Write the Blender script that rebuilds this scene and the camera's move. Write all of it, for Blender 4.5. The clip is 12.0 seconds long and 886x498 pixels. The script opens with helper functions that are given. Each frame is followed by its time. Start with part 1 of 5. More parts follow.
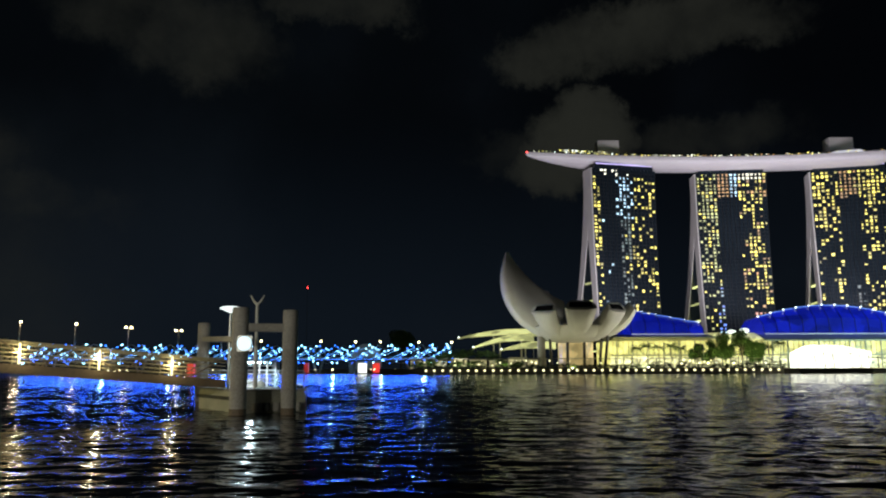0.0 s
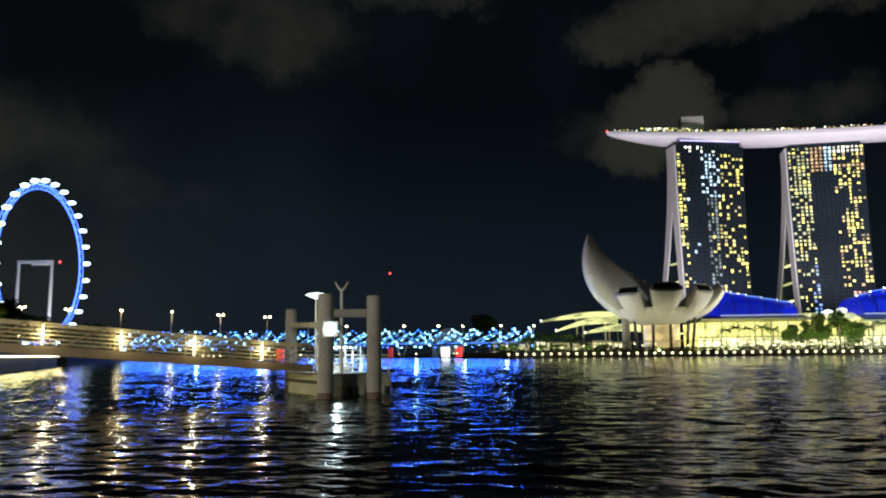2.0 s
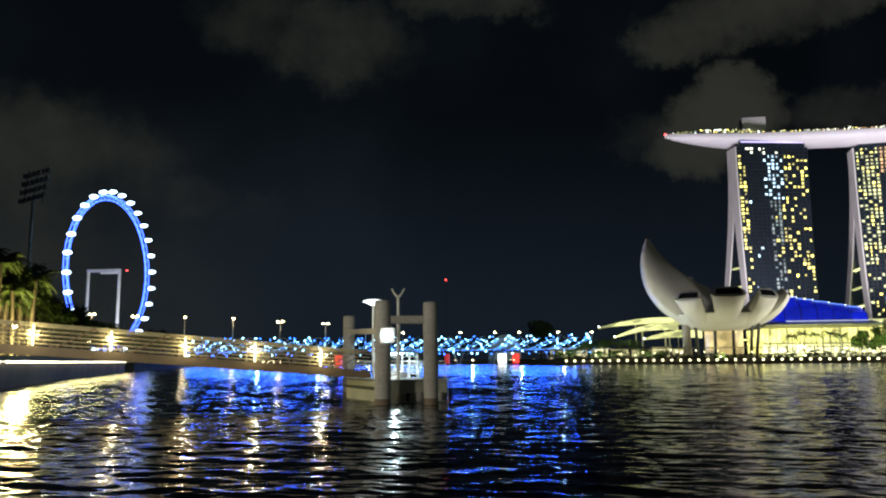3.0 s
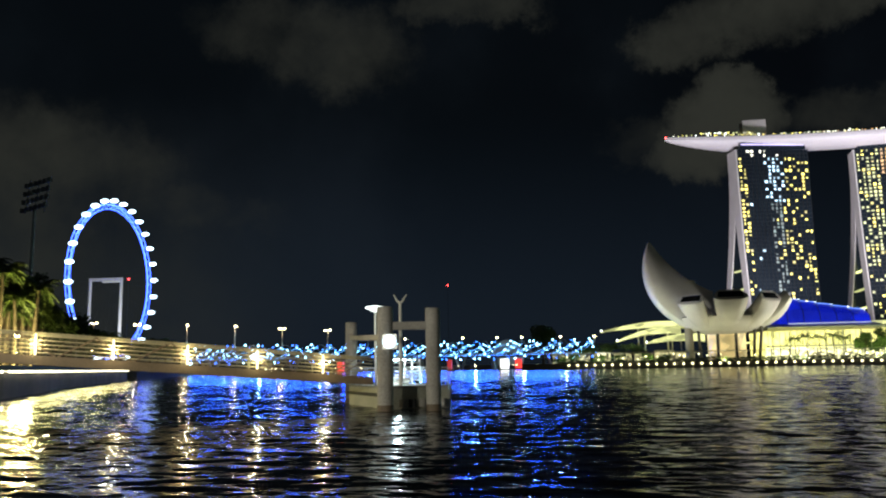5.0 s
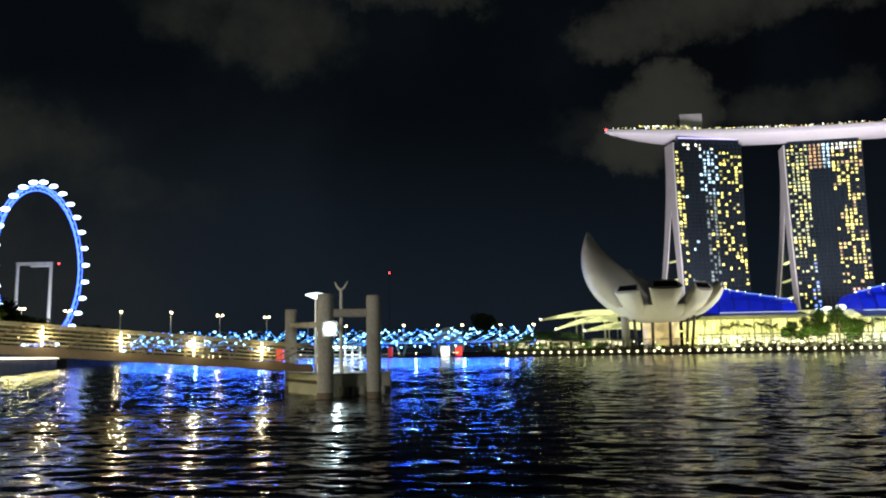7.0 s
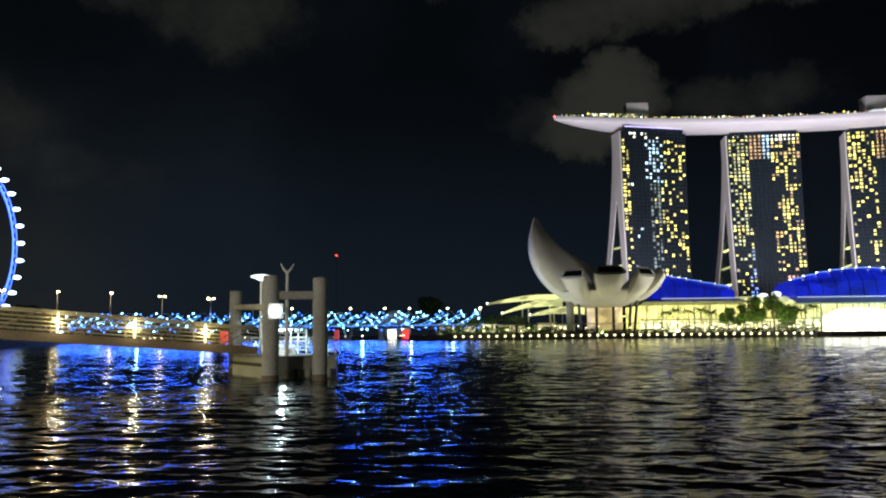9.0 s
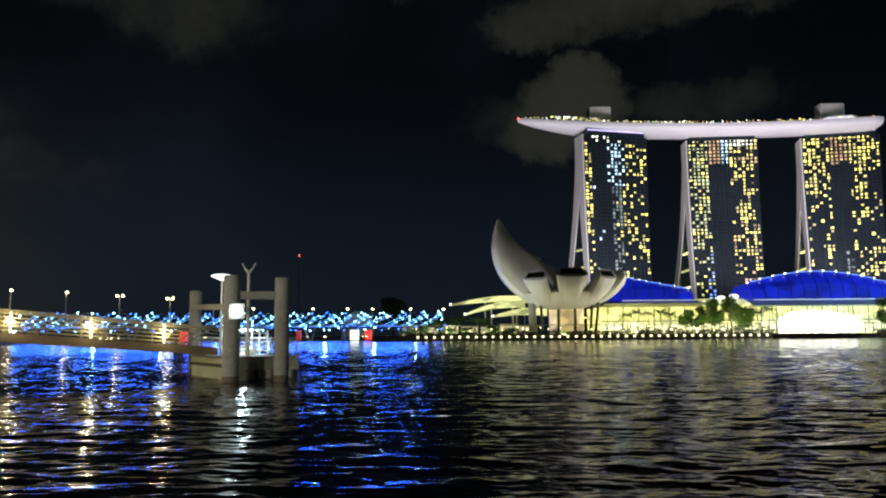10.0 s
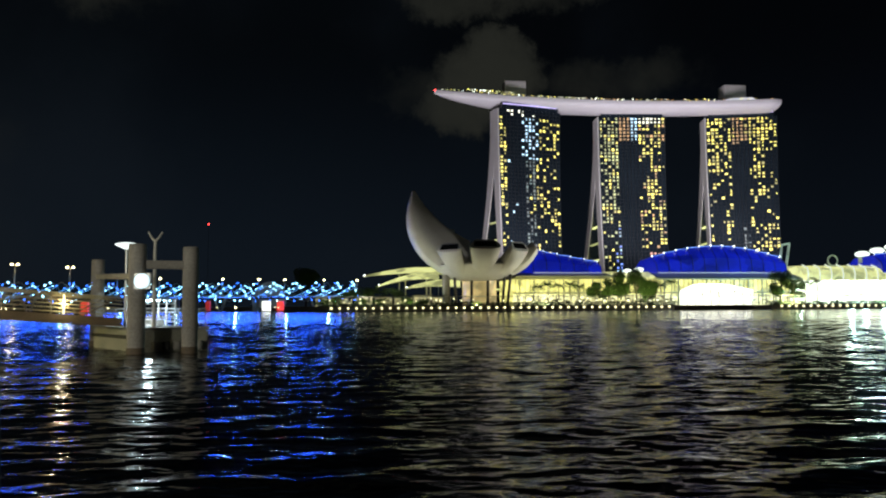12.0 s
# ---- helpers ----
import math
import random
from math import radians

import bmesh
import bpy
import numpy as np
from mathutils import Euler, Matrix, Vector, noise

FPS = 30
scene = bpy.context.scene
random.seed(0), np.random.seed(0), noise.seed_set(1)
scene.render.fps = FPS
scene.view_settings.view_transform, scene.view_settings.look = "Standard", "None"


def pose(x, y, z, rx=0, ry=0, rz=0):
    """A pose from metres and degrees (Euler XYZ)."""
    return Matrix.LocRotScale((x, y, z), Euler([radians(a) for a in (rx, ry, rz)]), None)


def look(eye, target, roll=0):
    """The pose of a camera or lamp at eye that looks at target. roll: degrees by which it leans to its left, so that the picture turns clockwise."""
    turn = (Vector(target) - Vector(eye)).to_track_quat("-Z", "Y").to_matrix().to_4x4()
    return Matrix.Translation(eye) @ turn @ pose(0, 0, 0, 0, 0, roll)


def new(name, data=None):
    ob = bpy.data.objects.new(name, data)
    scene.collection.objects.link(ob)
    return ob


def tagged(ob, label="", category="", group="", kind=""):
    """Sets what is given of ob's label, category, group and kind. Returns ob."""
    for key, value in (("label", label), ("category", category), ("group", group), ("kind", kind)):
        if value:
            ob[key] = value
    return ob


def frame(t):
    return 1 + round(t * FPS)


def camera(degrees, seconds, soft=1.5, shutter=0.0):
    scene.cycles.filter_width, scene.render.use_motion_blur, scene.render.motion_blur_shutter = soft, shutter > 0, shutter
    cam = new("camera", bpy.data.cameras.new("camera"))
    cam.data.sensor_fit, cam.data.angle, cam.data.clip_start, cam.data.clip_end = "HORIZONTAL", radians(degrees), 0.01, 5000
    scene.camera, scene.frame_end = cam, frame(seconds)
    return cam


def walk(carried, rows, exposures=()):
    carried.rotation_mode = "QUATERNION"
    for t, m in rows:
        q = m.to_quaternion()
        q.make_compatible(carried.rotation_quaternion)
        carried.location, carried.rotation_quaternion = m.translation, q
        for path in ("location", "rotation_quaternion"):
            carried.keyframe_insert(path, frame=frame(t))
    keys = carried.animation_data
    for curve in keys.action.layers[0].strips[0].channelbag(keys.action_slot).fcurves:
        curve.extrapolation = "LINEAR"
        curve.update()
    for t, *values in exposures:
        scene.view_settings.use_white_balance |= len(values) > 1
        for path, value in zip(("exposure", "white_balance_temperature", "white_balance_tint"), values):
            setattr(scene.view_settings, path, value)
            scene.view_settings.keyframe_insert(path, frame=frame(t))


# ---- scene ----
cam = camera(59.36, 12.0, soft=2.1)
PATH = [
    (0.0, 0, 0, 2.7, 98.750, 0.2, 0.0),
    (0.5, 0, 0, 2.7, 98.733, 0.131, 2.768),
    (1.0, 0, 0, 2.7, 98.423, 0.428, 3.551),
    (1.5, 0, 0, 2.7, 97.846, 0.582, 4.244),
    (2.0, 0, 0, 2.7, 97.625, 0.58, 6.031),
    (2.5, 0, 0, 2.7, 98.110, 0.582, 7.719),
    (3.0, 0, 0, 2.7, 98.122, 0.482, 10.161),
    (5.0, 0, 0, 2.7, 98.539, 1.007, 10.346),
    (5.5, 0, 0, 2.7, 98.402, 1.035, 9.523),
    (6.0, 0, 0, 2.7, 98.023, 0.981, 9.207),
    (6.5, 0, 0, 2.7, 97.773, 0.994, 7.905),
    (7.0, 0, 0, 2.7, 97.563, 0.95, 6.016),
    (7.5, 0, 0, 2.7, 96.938, 0.889, 4.566),
    (9.5, 0, 0, 2.7, 96.278, 0.504, 0.965),
    (10.0, 0, 0, 2.7, 96.337, 0.439, -0.602),
    (10.5, 0, 0, 2.7, 96.015, 0.425, -1.976),
    (11.0, 0, 0, 2.7, 95.039, 0.36, -3.367),
    (11.5, 0, 0, 2.7, 94.586, 0.332, -4.618),
    (12.0, 0, 0, 2.7, 94.185, 0.317, -6.924),
]
EXPOSURES = [(t, e, 6500, 0) for t, e in ((0.0, -0.25), (0.5, -0.1), (1.5, 0.2), (3.0, 0.42), (5.0, 0.45), (6.5, 0.42), (7.5, 0.32), (9.5, 0.22), (11.0, 0.08), (12.0, -0.18))]
walk(cam, [(t, pose(*p)) for t, *p in PATH], EXPOSURES)

# ---- sky ----
rnd = random.Random(7)
world = bpy.data.worlds.new("night_sky")
scene.world = world
world.use_nodes = True


def polar(az, d, z=0.0):
    a = radians(az)
    return Vector((d * math.sin(a), d * math.cos(a), z))


def build_sky():
    nt = world.node_tree
    nt.nodes.clear()
    N, L = nt.nodes.new, nt.links.new
    out, bg = N("ShaderNodeOutputWorld"), N("ShaderNodeBackground")
    L(bg.outputs[0], out.inputs[0])
    tc = N("ShaderNodeTexCoord")

    def math_node(op, a, b=None):
        n = N("ShaderNodeMath")
        n.operation = op
        for i, v in enumerate((a, b)):
            if v is None:
                continue
            if isinstance(v, (int, float)):
                n.inputs[i].default_value = v
            else:
                L(v, n.inputs[i])
        return n.outputs[0]

    def ramp(v, lo, hi):
        n = N("ShaderNodeMapRange")
        n.interpolation_type = "SMOOTHSTEP"
        n.inputs[1].default_value, n.inputs[2].default_value = lo, hi
        L(v, n.inputs[0])
        return n.outputs[0]

    warp = N("ShaderNodeTexNoise")
    warp.inputs["Scale"].default_value, warp.inputs["Detail"].default_value, warp.inputs["Roughness"].default_value = 13.0, 9.0, 0.68
    L(tc.outputs["Generated"], warp.inputs["Vector"])
    shift = N("ShaderNodeVectorMath")
    shift.operation = "MULTIPLY_ADD"
    L(warp.outputs["Color"], shift.inputs[0])
    shift.inputs[1].default_value = (0.13, 0.13, 0.10)
    back = N("ShaderNodeVectorMath")
    back.operation = "SUBTRACT"
    L(tc.outputs["Generated"], back.inputs[0])
    back.inputs[1].default_value = (0.065, 0.065, 0.05)
    L(back.outputs[0], shift.inputs[2])
    way = shift.outputs[0]
    fine = N("ShaderNodeTexNoise")
    fine.inputs["Scale"].default_value = 7.0
    fine.inputs["Detail"].default_value = 8.0
    fine.inputs["Roughness"].default_value = 0.58
    L(tc.outputs["Generated"], fine.inputs["Vector"])
    # cloud banks: azimuth, elevation, half width, half height (degrees), density
    banks = CLOUDS
    total = None
    for az, el, w, h, dens in banks:
        c = Vector((math.sin(radians(az)) * math.cos(radians(el)), math.cos(radians(az)) * math.cos(radians(el)), math.sin(radians(el))))
        r = Vector((math.cos(radians(az)), -math.sin(radians(az)), 0))
        u = r.cross(c)
        u = u if u.z > 0 else -u
        parts = []
        for axis, size in ((r, w), (u, h)):
            dot = N("ShaderNodeVectorMath")
            dot.operation = "DOT_PRODUCT"
            L(way, dot.inputs[0])
            dot.inputs[1].default_value = axis
            off = math_node("SUBTRACT", dot.outputs["Value"], axis.dot(c))
            off = math_node("DIVIDE", off, math.sin(radians(size)))
            parts.append(math_node("MULTIPLY", off, off))
        front = N("ShaderNodeVectorMath")
        front.operation = "DOT_PRODUCT"
        L(way, front.inputs[0])
        front.inputs[1].default_value = c
        d2 = math_node("ADD", parts[0], parts[1])
        m = math_node("MULTIPLY", ramp(d2, 2.6, 0.0), dens)
        m = math_node("MULTIPLY", m, math_node("GREATER_THAN", front.outputs["Value"], 0.0))
        total = m if total is None else math_node("MAXIMUM", total, m)
    body = math_node("ADD", total, math_node("MULTIPLY", math_node("SUBTRACT", fine.outputs[0], 0.5), 1.5))
    mask = math_node("MULTIPLY", ramp(body, 0.10, 1.15), ramp(total, 0.0, 0.6))
    # thin general cover
    veil = N("ShaderNodeTexNoise")
    veil.inputs["Scale"].default_value = 3.0
    veil.inputs["Detail"].default_value = 6.0
    L(tc.outputs["Generated"], veil.inputs["Vector"])
    thin = math_node("MULTIPLY", ramp(veil.outputs[0], 0.45, 0.8), 0.19)
    # town glow, strongest low in the sky and towards the stadium side
    sep = N("ShaderNodeSeparateXYZ")
    L(tc.outputs["Generated"], sep.inputs[0])
    low = ramp(sep.outputs[2], 0.34, 0.02)
    side = ramp(sep.outputs[0], -0.30, -0.75)
    haze = math_node("MULTIPLY", math_node("MULTIPLY", low, side), ramp(fine.outputs[0], 0.15, 0.75))

    def mix(fac, a, b):
        n = N("ShaderNodeMix")
        n.data_type = "RGBA"
        L(fac, n.inputs[0])
        for i, v in ((6, a), (7, b)):
            if isinstance(v, tuple):
                n.inputs[i].default_value = (*v, 1)
            else:
                L(v, n.inputs[i])
        return n.outputs[2]

    east = ramp(sep.outputs[0], 0.62, -0.25)
    right = mix(low, (0.0010, 0.0013, 0.0021), (0.0039, 0.0056, 0.0094))
    left = mix(low, (0.0016, 0.0023, 0.0034), (0.0058, 0.0086, 0.0142))
    base = mix(east, right, left)
    col = mix(haze, base, (0.024, 0.023, 0.017))
    col = mix(thin, col, (0.014, 0.018, 0.026))
    col = mix(mask, col, (0.0205, 0.0202, 0.0175))
    L(col, bg.inputs[0])
    bg.inputs[1].default_value = 1.0


CLOUDS = [
    (8.2, 14.8, 3.2, 1.9, 0.9), (17.0, 23.6, 8.5, 2.0, 0.85), (8.5, 22.4, 3.6, 1.8, 0.8), (24.0, 23.6, 3.5, 1.4, 0.5),
    (10.5, 16.2, 3.8, 2.6, 1.0), (11.5, 18.4, 2.2, 1.6, 0.9), (5.5, 15.8, 4.5, 1.6, 0.5),
    (-18.0, 23.0, 5.0, 3.0, 0.62), (-24.0, 24.0, 4.5, 2.2, 0.5), (-8.0, 26.0, 5.0, 1.5, 0.7),
    (20.0, 16.2, 5.5, 1.6, 0.5), (-40.0, 14.0, 9.0, 3.4, 0.6), (-33.0, 11.0, 10.0, 2.0, 0.45),
    (40.0, 34.0, 12.0, 3.0, 0.7), (-5.0, 40.0, 16.0, 4.0, 0.7), (-70.0, 25.0, 18.0, 5.0, 0.7), (80.0, 22.0, 16.0, 4.0, 0.7),
    (-150.0, 28.0, 20.0, 5.0, 0.7), (150.0, 24.0, 20.0, 5.0, 0.7),
]
build_sky()


def lamp(name, kind, at, target, watts, colour, size=0.5, angle=60):
    data = bpy.data.lights.new(name, kind)
    data.energy, data.color = watts, colour
    if kind == "SPOT":
        data.spot_size, data.spot_blend, data.shadow_soft_size = radians(angle), 0.6, size
    elif kind == "AREA":
        data.shape, data.size, data.size_y = "RECTANGLE", size, angle
    else:
        data.shadow_soft_size = size
    ob = new(name, data)
    ob.matrix_world = look(at, target)
    return ob


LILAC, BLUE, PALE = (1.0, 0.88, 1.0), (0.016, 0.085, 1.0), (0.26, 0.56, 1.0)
# floodlights added behind the mall to wash the towers' ends and the sky park's hull
for x, y, tx in ((95, 560, 110), (190, 580, 215), (300, 580, 320), (395, 585, 395)):
    lamp("tower_floodlight", "SPOT", (x - 30, y, 30), (tx, 700, 165), 7.2e5, LILAC, 2.0, 105)
# floodlights in the planting round the museum
lamp("museum_floodlight", "SPOT", (4, 374, 3.2), (38, 398, 44), 48000, (1.0, 0.92, 0.86), 0.6, 90)
lamp("museum_floodlight", "SPOT", (98, 372, 3.2), (80, 392, 25), 15000, (1.0, 0.90, 0.62), 0.6, 110)
lamp("museum_floodlight", "SPOT", (62, 374, 3.0), (62, 392, 22), 5000, (1.0, 0.90, 0.55), 0.6, 130)
# high fill spot added to brighten the fingers' inner faces
lamp("museum_floodlight", "SPOT", (128, 384, 17), (42, 400, 42), 42000, (1.0, 0.92, 0.86), 0.6, 60)
# unseen spots added behind the camera, standing in for town light on the piles
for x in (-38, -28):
    lamp("pile_fill_lamp", "SPOT", (x, -0.4, 8.7), (-14, 49, 3), 14000, (1.0, 0.93, 0.82), 0.3, 80)


# ---- materials ----
def surface(name, colour, rough=0.6, metal=0.0, vary=0.25, scale=1.0, bump=0.2, glow=None, strength=0.0, per_piece=0.0, spec=0.5):
    """Colour broken up by stains and grain, with fine relief; glow for what gives off light or is painted as lit."""
    m = bpy.data.materials.new(name)
    m.use_nodes = True
    nt = m.node_tree
    N, L = nt.nodes.new, nt.links.new
    b = nt.nodes["Principled BSDF"]
    b.inputs["Roughness"].default_value, b.inputs["Metallic"].default_value = rough, metal
    b.inputs["Specular IOR Level"].default_value = spec
    b.inputs["Base Color"].default_value = (*colour, 1)
    if vary or bump:
        tc = N("ShaderNodeTexCoord")
        big, small = N("ShaderNodeTexNoise"), N("ShaderNodeTexNoise")
        for n, s, det in ((big, 0.35 * scale, 4), (small, 6.0 * scale, 6)):
            n.inputs["Scale"].default_value, n.inputs["Detail"].default_value = s, det
            L(tc.outputs["Object"], n.inputs["Vector"])
        add = N("ShaderNodeMath")
        add.operation = "ADD"
        L(big.outputs[0], add.inputs[0])
        L(small.outputs[0], add.inputs[1])
        mr = N("ShaderNodeMapRange")
        L(add.outputs[0], mr.inputs[0])
        mr.inputs[1].default_value, mr.inputs[2].default_value = 0.6, 1.4
        mr.inputs[3].default_value, mr.inputs[4].default_value = 1 - vary, 1 + vary
        val = mr.outputs[0]
        if per_piece:
            oi = N("ShaderNodeObjectInfo")
            pr = N("ShaderNodeMapRange")
            L(oi.outputs["Random"], pr.inputs[0])
            pr.inputs[3].default_value, pr.inputs[4].default_value = 1 - per_piece, 1 + per_piece
            mm = N("ShaderNodeMath")
            mm.operation = "MULTIPLY"
            L(val, mm.inputs[0])
            L(pr.outputs[0], mm.inputs[1])
            val = mm.outputs[0]
        sc = N("ShaderNodeVectorMath")
        sc.operation = "SCALE"
        sc.inputs[0].default_value = colour
        L(val, sc.inputs["Scale"])
        L(sc.outputs[0], b.inputs["Base Color"])
        rr = N("ShaderNodeMapRange")
        L(small.outputs[0], rr.inputs[0])
        rr.inputs[3].default_value, rr.inputs[4].default_value = max(0.02, rough - 0.15), min(1, rough + 0.15)
        L(rr.outputs[0], b.inputs["Roughness"])
        if bump:
            bp = N("ShaderNodeBump")
            bp.inputs["Strength"].default_value = bump
            bp.inputs["Distance"].default_value = 0.02
            L(small.outputs[0], bp.inputs["Height"])
            L(bp.outputs[0], b.inputs["Normal"])
    if glow:
        b.inputs["Emission Color"].default_value = (*glow, 1)
        b.inputs["Emission Strength"].default_value = strength
        if per_piece:
            oi = N("ShaderNodeObjectInfo")
            pr = N("ShaderNodeMapRange")
            L(oi.outputs["Random"], pr.inputs[0])
            pr.inputs[3].default_value, pr.inputs[4].default_value = strength * (1 - per_piece), strength * (1 + per_piece)
            L(pr.outputs[0], b.inputs["Emission Strength"])
        m.cycles.emission_sampling = "NONE"
    return m


def glowing(name, colour, strength, per_piece=0.0):
    return surface(name, (0.3, 0.3, 0.3), 0.4, vary=0, bump=0, glow=colour, strength=strength, per_piece=per_piece)


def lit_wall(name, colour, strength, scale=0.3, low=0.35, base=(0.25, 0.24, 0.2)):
    """Lit glazing of shops: bright and dim bays with darker goods and columns behind; also roofs painted as lit."""
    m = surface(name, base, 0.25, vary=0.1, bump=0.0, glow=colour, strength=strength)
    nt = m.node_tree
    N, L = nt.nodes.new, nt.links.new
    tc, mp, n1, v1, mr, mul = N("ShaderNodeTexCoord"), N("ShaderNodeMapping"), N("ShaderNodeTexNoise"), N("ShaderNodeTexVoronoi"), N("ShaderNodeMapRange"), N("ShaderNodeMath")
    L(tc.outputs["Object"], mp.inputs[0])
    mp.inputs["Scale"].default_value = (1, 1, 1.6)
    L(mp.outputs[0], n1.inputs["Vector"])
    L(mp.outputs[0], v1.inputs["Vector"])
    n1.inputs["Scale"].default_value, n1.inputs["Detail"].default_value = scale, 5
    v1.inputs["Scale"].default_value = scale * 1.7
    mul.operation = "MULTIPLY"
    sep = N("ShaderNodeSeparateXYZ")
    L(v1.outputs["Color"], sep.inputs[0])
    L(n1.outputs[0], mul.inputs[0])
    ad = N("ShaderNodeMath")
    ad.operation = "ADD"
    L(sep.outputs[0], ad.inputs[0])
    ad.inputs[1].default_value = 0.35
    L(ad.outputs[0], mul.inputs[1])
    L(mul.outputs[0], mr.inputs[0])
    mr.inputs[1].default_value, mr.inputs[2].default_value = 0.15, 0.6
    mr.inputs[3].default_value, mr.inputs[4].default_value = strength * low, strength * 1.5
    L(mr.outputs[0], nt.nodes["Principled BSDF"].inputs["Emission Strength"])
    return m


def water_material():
    """Dark water; ripples too short for the mesh tilt its normal, more so away from the camera."""
    m = bpy.data.materials.new("bay_water")
    m.use_nodes = True
    nt = m.node_tree
    N, L = nt.nodes.new, nt.links.new
    b = nt.nodes["Principled BSDF"]
    b.inputs["Base Color"].default_value = (0.004, 0.007, 0.011, 1)
    b.inputs["IOR"].default_value = 1.33
    b.inputs["Roughness"].default_value = 0.10

    def vec(op, a, c, d=None):
        n = N("ShaderNodeVectorMath")
        n.operation = op
        for i, v in enumerate((a, c, d)):
            if isinstance(v, tuple):
                n.inputs[i].default_value = v
            elif v is not None:
                L(v, n.inputs[i])
        return n

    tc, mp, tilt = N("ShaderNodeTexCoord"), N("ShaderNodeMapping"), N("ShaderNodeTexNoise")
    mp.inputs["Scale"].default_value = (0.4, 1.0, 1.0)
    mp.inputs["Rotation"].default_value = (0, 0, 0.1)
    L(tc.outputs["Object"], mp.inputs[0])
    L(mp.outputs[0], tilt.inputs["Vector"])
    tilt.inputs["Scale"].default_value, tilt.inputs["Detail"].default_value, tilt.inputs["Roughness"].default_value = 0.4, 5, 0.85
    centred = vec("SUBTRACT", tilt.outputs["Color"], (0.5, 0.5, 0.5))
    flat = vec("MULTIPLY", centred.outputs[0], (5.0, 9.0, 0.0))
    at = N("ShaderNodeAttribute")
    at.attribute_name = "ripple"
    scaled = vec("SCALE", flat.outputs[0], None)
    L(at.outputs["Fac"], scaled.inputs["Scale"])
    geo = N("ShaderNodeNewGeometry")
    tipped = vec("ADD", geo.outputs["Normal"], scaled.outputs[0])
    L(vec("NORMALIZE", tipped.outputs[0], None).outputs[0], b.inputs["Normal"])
    return m


M_WATER = water_material()
M_CONC = surface("concrete", (0.34, 0.32, 0.29), 0.8, vary=0.3, scale=0.8, bump=0.5)
M_PILE = surface("weathered_pile_concrete", (0.40, 0.37, 0.33), 0.8, vary=0.35, scale=1.2, bump=0.6)
M_STAIN = surface("tide_stained_concrete", (0.15, 0.11, 0.075), 0.7, vary=0.5, scale=2.0, bump=0.7)
M_HULLP = surface("pontoon_painted_steel", (0.42, 0.41, 0.33), 0.55, vary=0.3, scale=1.5, bump=0.3)
M_RUBBER = surface("black_rubber", (0.03, 0.03, 0.03), 0.7, vary=0.3, bump=0.3)
M_STEEL = surface("galvanised_steel", (0.45, 0.45, 0.44), 0.35, 0.7, vary=0.2, scale=3)
M_RAIL = surface("gangway_painted_steel", (0.46, 0.40, 0.24), 0.4, 0.1, vary=0.2, scale=3)
M_DECK = surface("gangway_fascia", (0.24, 0.175, 0.11), 0.6, vary=0.3, scale=2)
M_WHITE = surface("white_museum_panels", (0.66, 0.64, 0.60), 0.5, vary=0.12, scale=0.4, bump=0.1)
M_DARKGLASS = surface("dark_skylight_glass", (0.015, 0.016, 0.018), 0.12, vary=0.2, bump=0)
M_COLUMN = surface("dark_steel_column", (0.06, 0.055, 0.05), 0.5, vary=0.2)
M_TOWERWALL = surface("white_tower_end_wall", (0.62, 0.60, 0.60), 0.6, vary=0.12, scale=0.15, bump=0.1)
M_FACADE = surface("dark_curtain_glass", (0.014, 0.021, 0.030), 0.16, vary=0.4, scale=0.12, bump=0.0)
M_FIN = surface("facade_fin", (0.03, 0.033, 0.038), 0.4, 0.4, vary=0.2)
M_SKYHULL = surface("white_aluminium_hull", (0.60, 0.57, 0.62), 0.45, vary=0.08, scale=0.1, bump=0.05)
M_GREY = surface("grey_plant_room", (0.40, 0.38, 0.38), 0.7, vary=0.15, scale=0.2)
M_DARK = surface("dark_structure", (0.03, 0.03, 0.03), 0.7, vary=0.3)
M_LAND = surface("dark_paving", (0.10, 0.095, 0.085), 0.85, vary=0.35, scale=0.3)
M_WALLQ = surface("quay_wall_concrete", (0.16, 0.15, 0.13), 0.8, vary=0.4, scale=0.5, bump=0.5)
M_LEAF = surface("broad_leaves", (0.055, 0.095, 0.025), 0.55, vary=0.45, scale=2.0, bump=0)
M_LEAF2 = surface("palm_fronds", (0.07, 0.11, 0.03), 0.5, vary=0.4, scale=2.0, bump=0)
M_BARK = surface("bark", (0.07, 0.055, 0.04), 0.9, vary=0.4, scale=3, bump=0.8)
M_SOFFIT = surface("pale_roof_soffit", (0.50, 0.47, 0.40), 0.6, vary=0.15, scale=0.2)
M_CANOPY = surface("pale_canopy_panels", (0.62, 0.60, 0.45), 0.5, vary=0.15, scale=0.4)

E_WARM = glowing("warm_window_light", (1.0, 0.81, 0.13), 2.1, 0.75)
E_CREAM = glowing("cream_window_light", (1.0, 0.95, 0.78), 2.2, 0.5)
# amber, pale green, ice and teal panes also paint lights mirrored in the glass
E_AMBER = glowing("amber_light_and_reflection", (1.0, 0.50, 0.12), 0.85, 0.5)
E_GREENY = glowing("pale_green_light_and_reflection", (0.84, 0.85, 0.32), 1.05, 0.6)
E_ICE = glowing("ice_blue_light_and_reflection", (0.50, 0.74, 1.0), 2.2, 0.7)
E_TEAL = glowing("dim_teal_reflection_glow", (0.30, 0.55, 0.55), 0.26, 0.8)
E_BLUEW = glowing("blue_window_light", (0.12, 0.25, 1.0), 1.4, 0.6)
E_PINK = glowing("pink_window_light", (1.0, 0.40, 0.30), 1.3, 0.5)
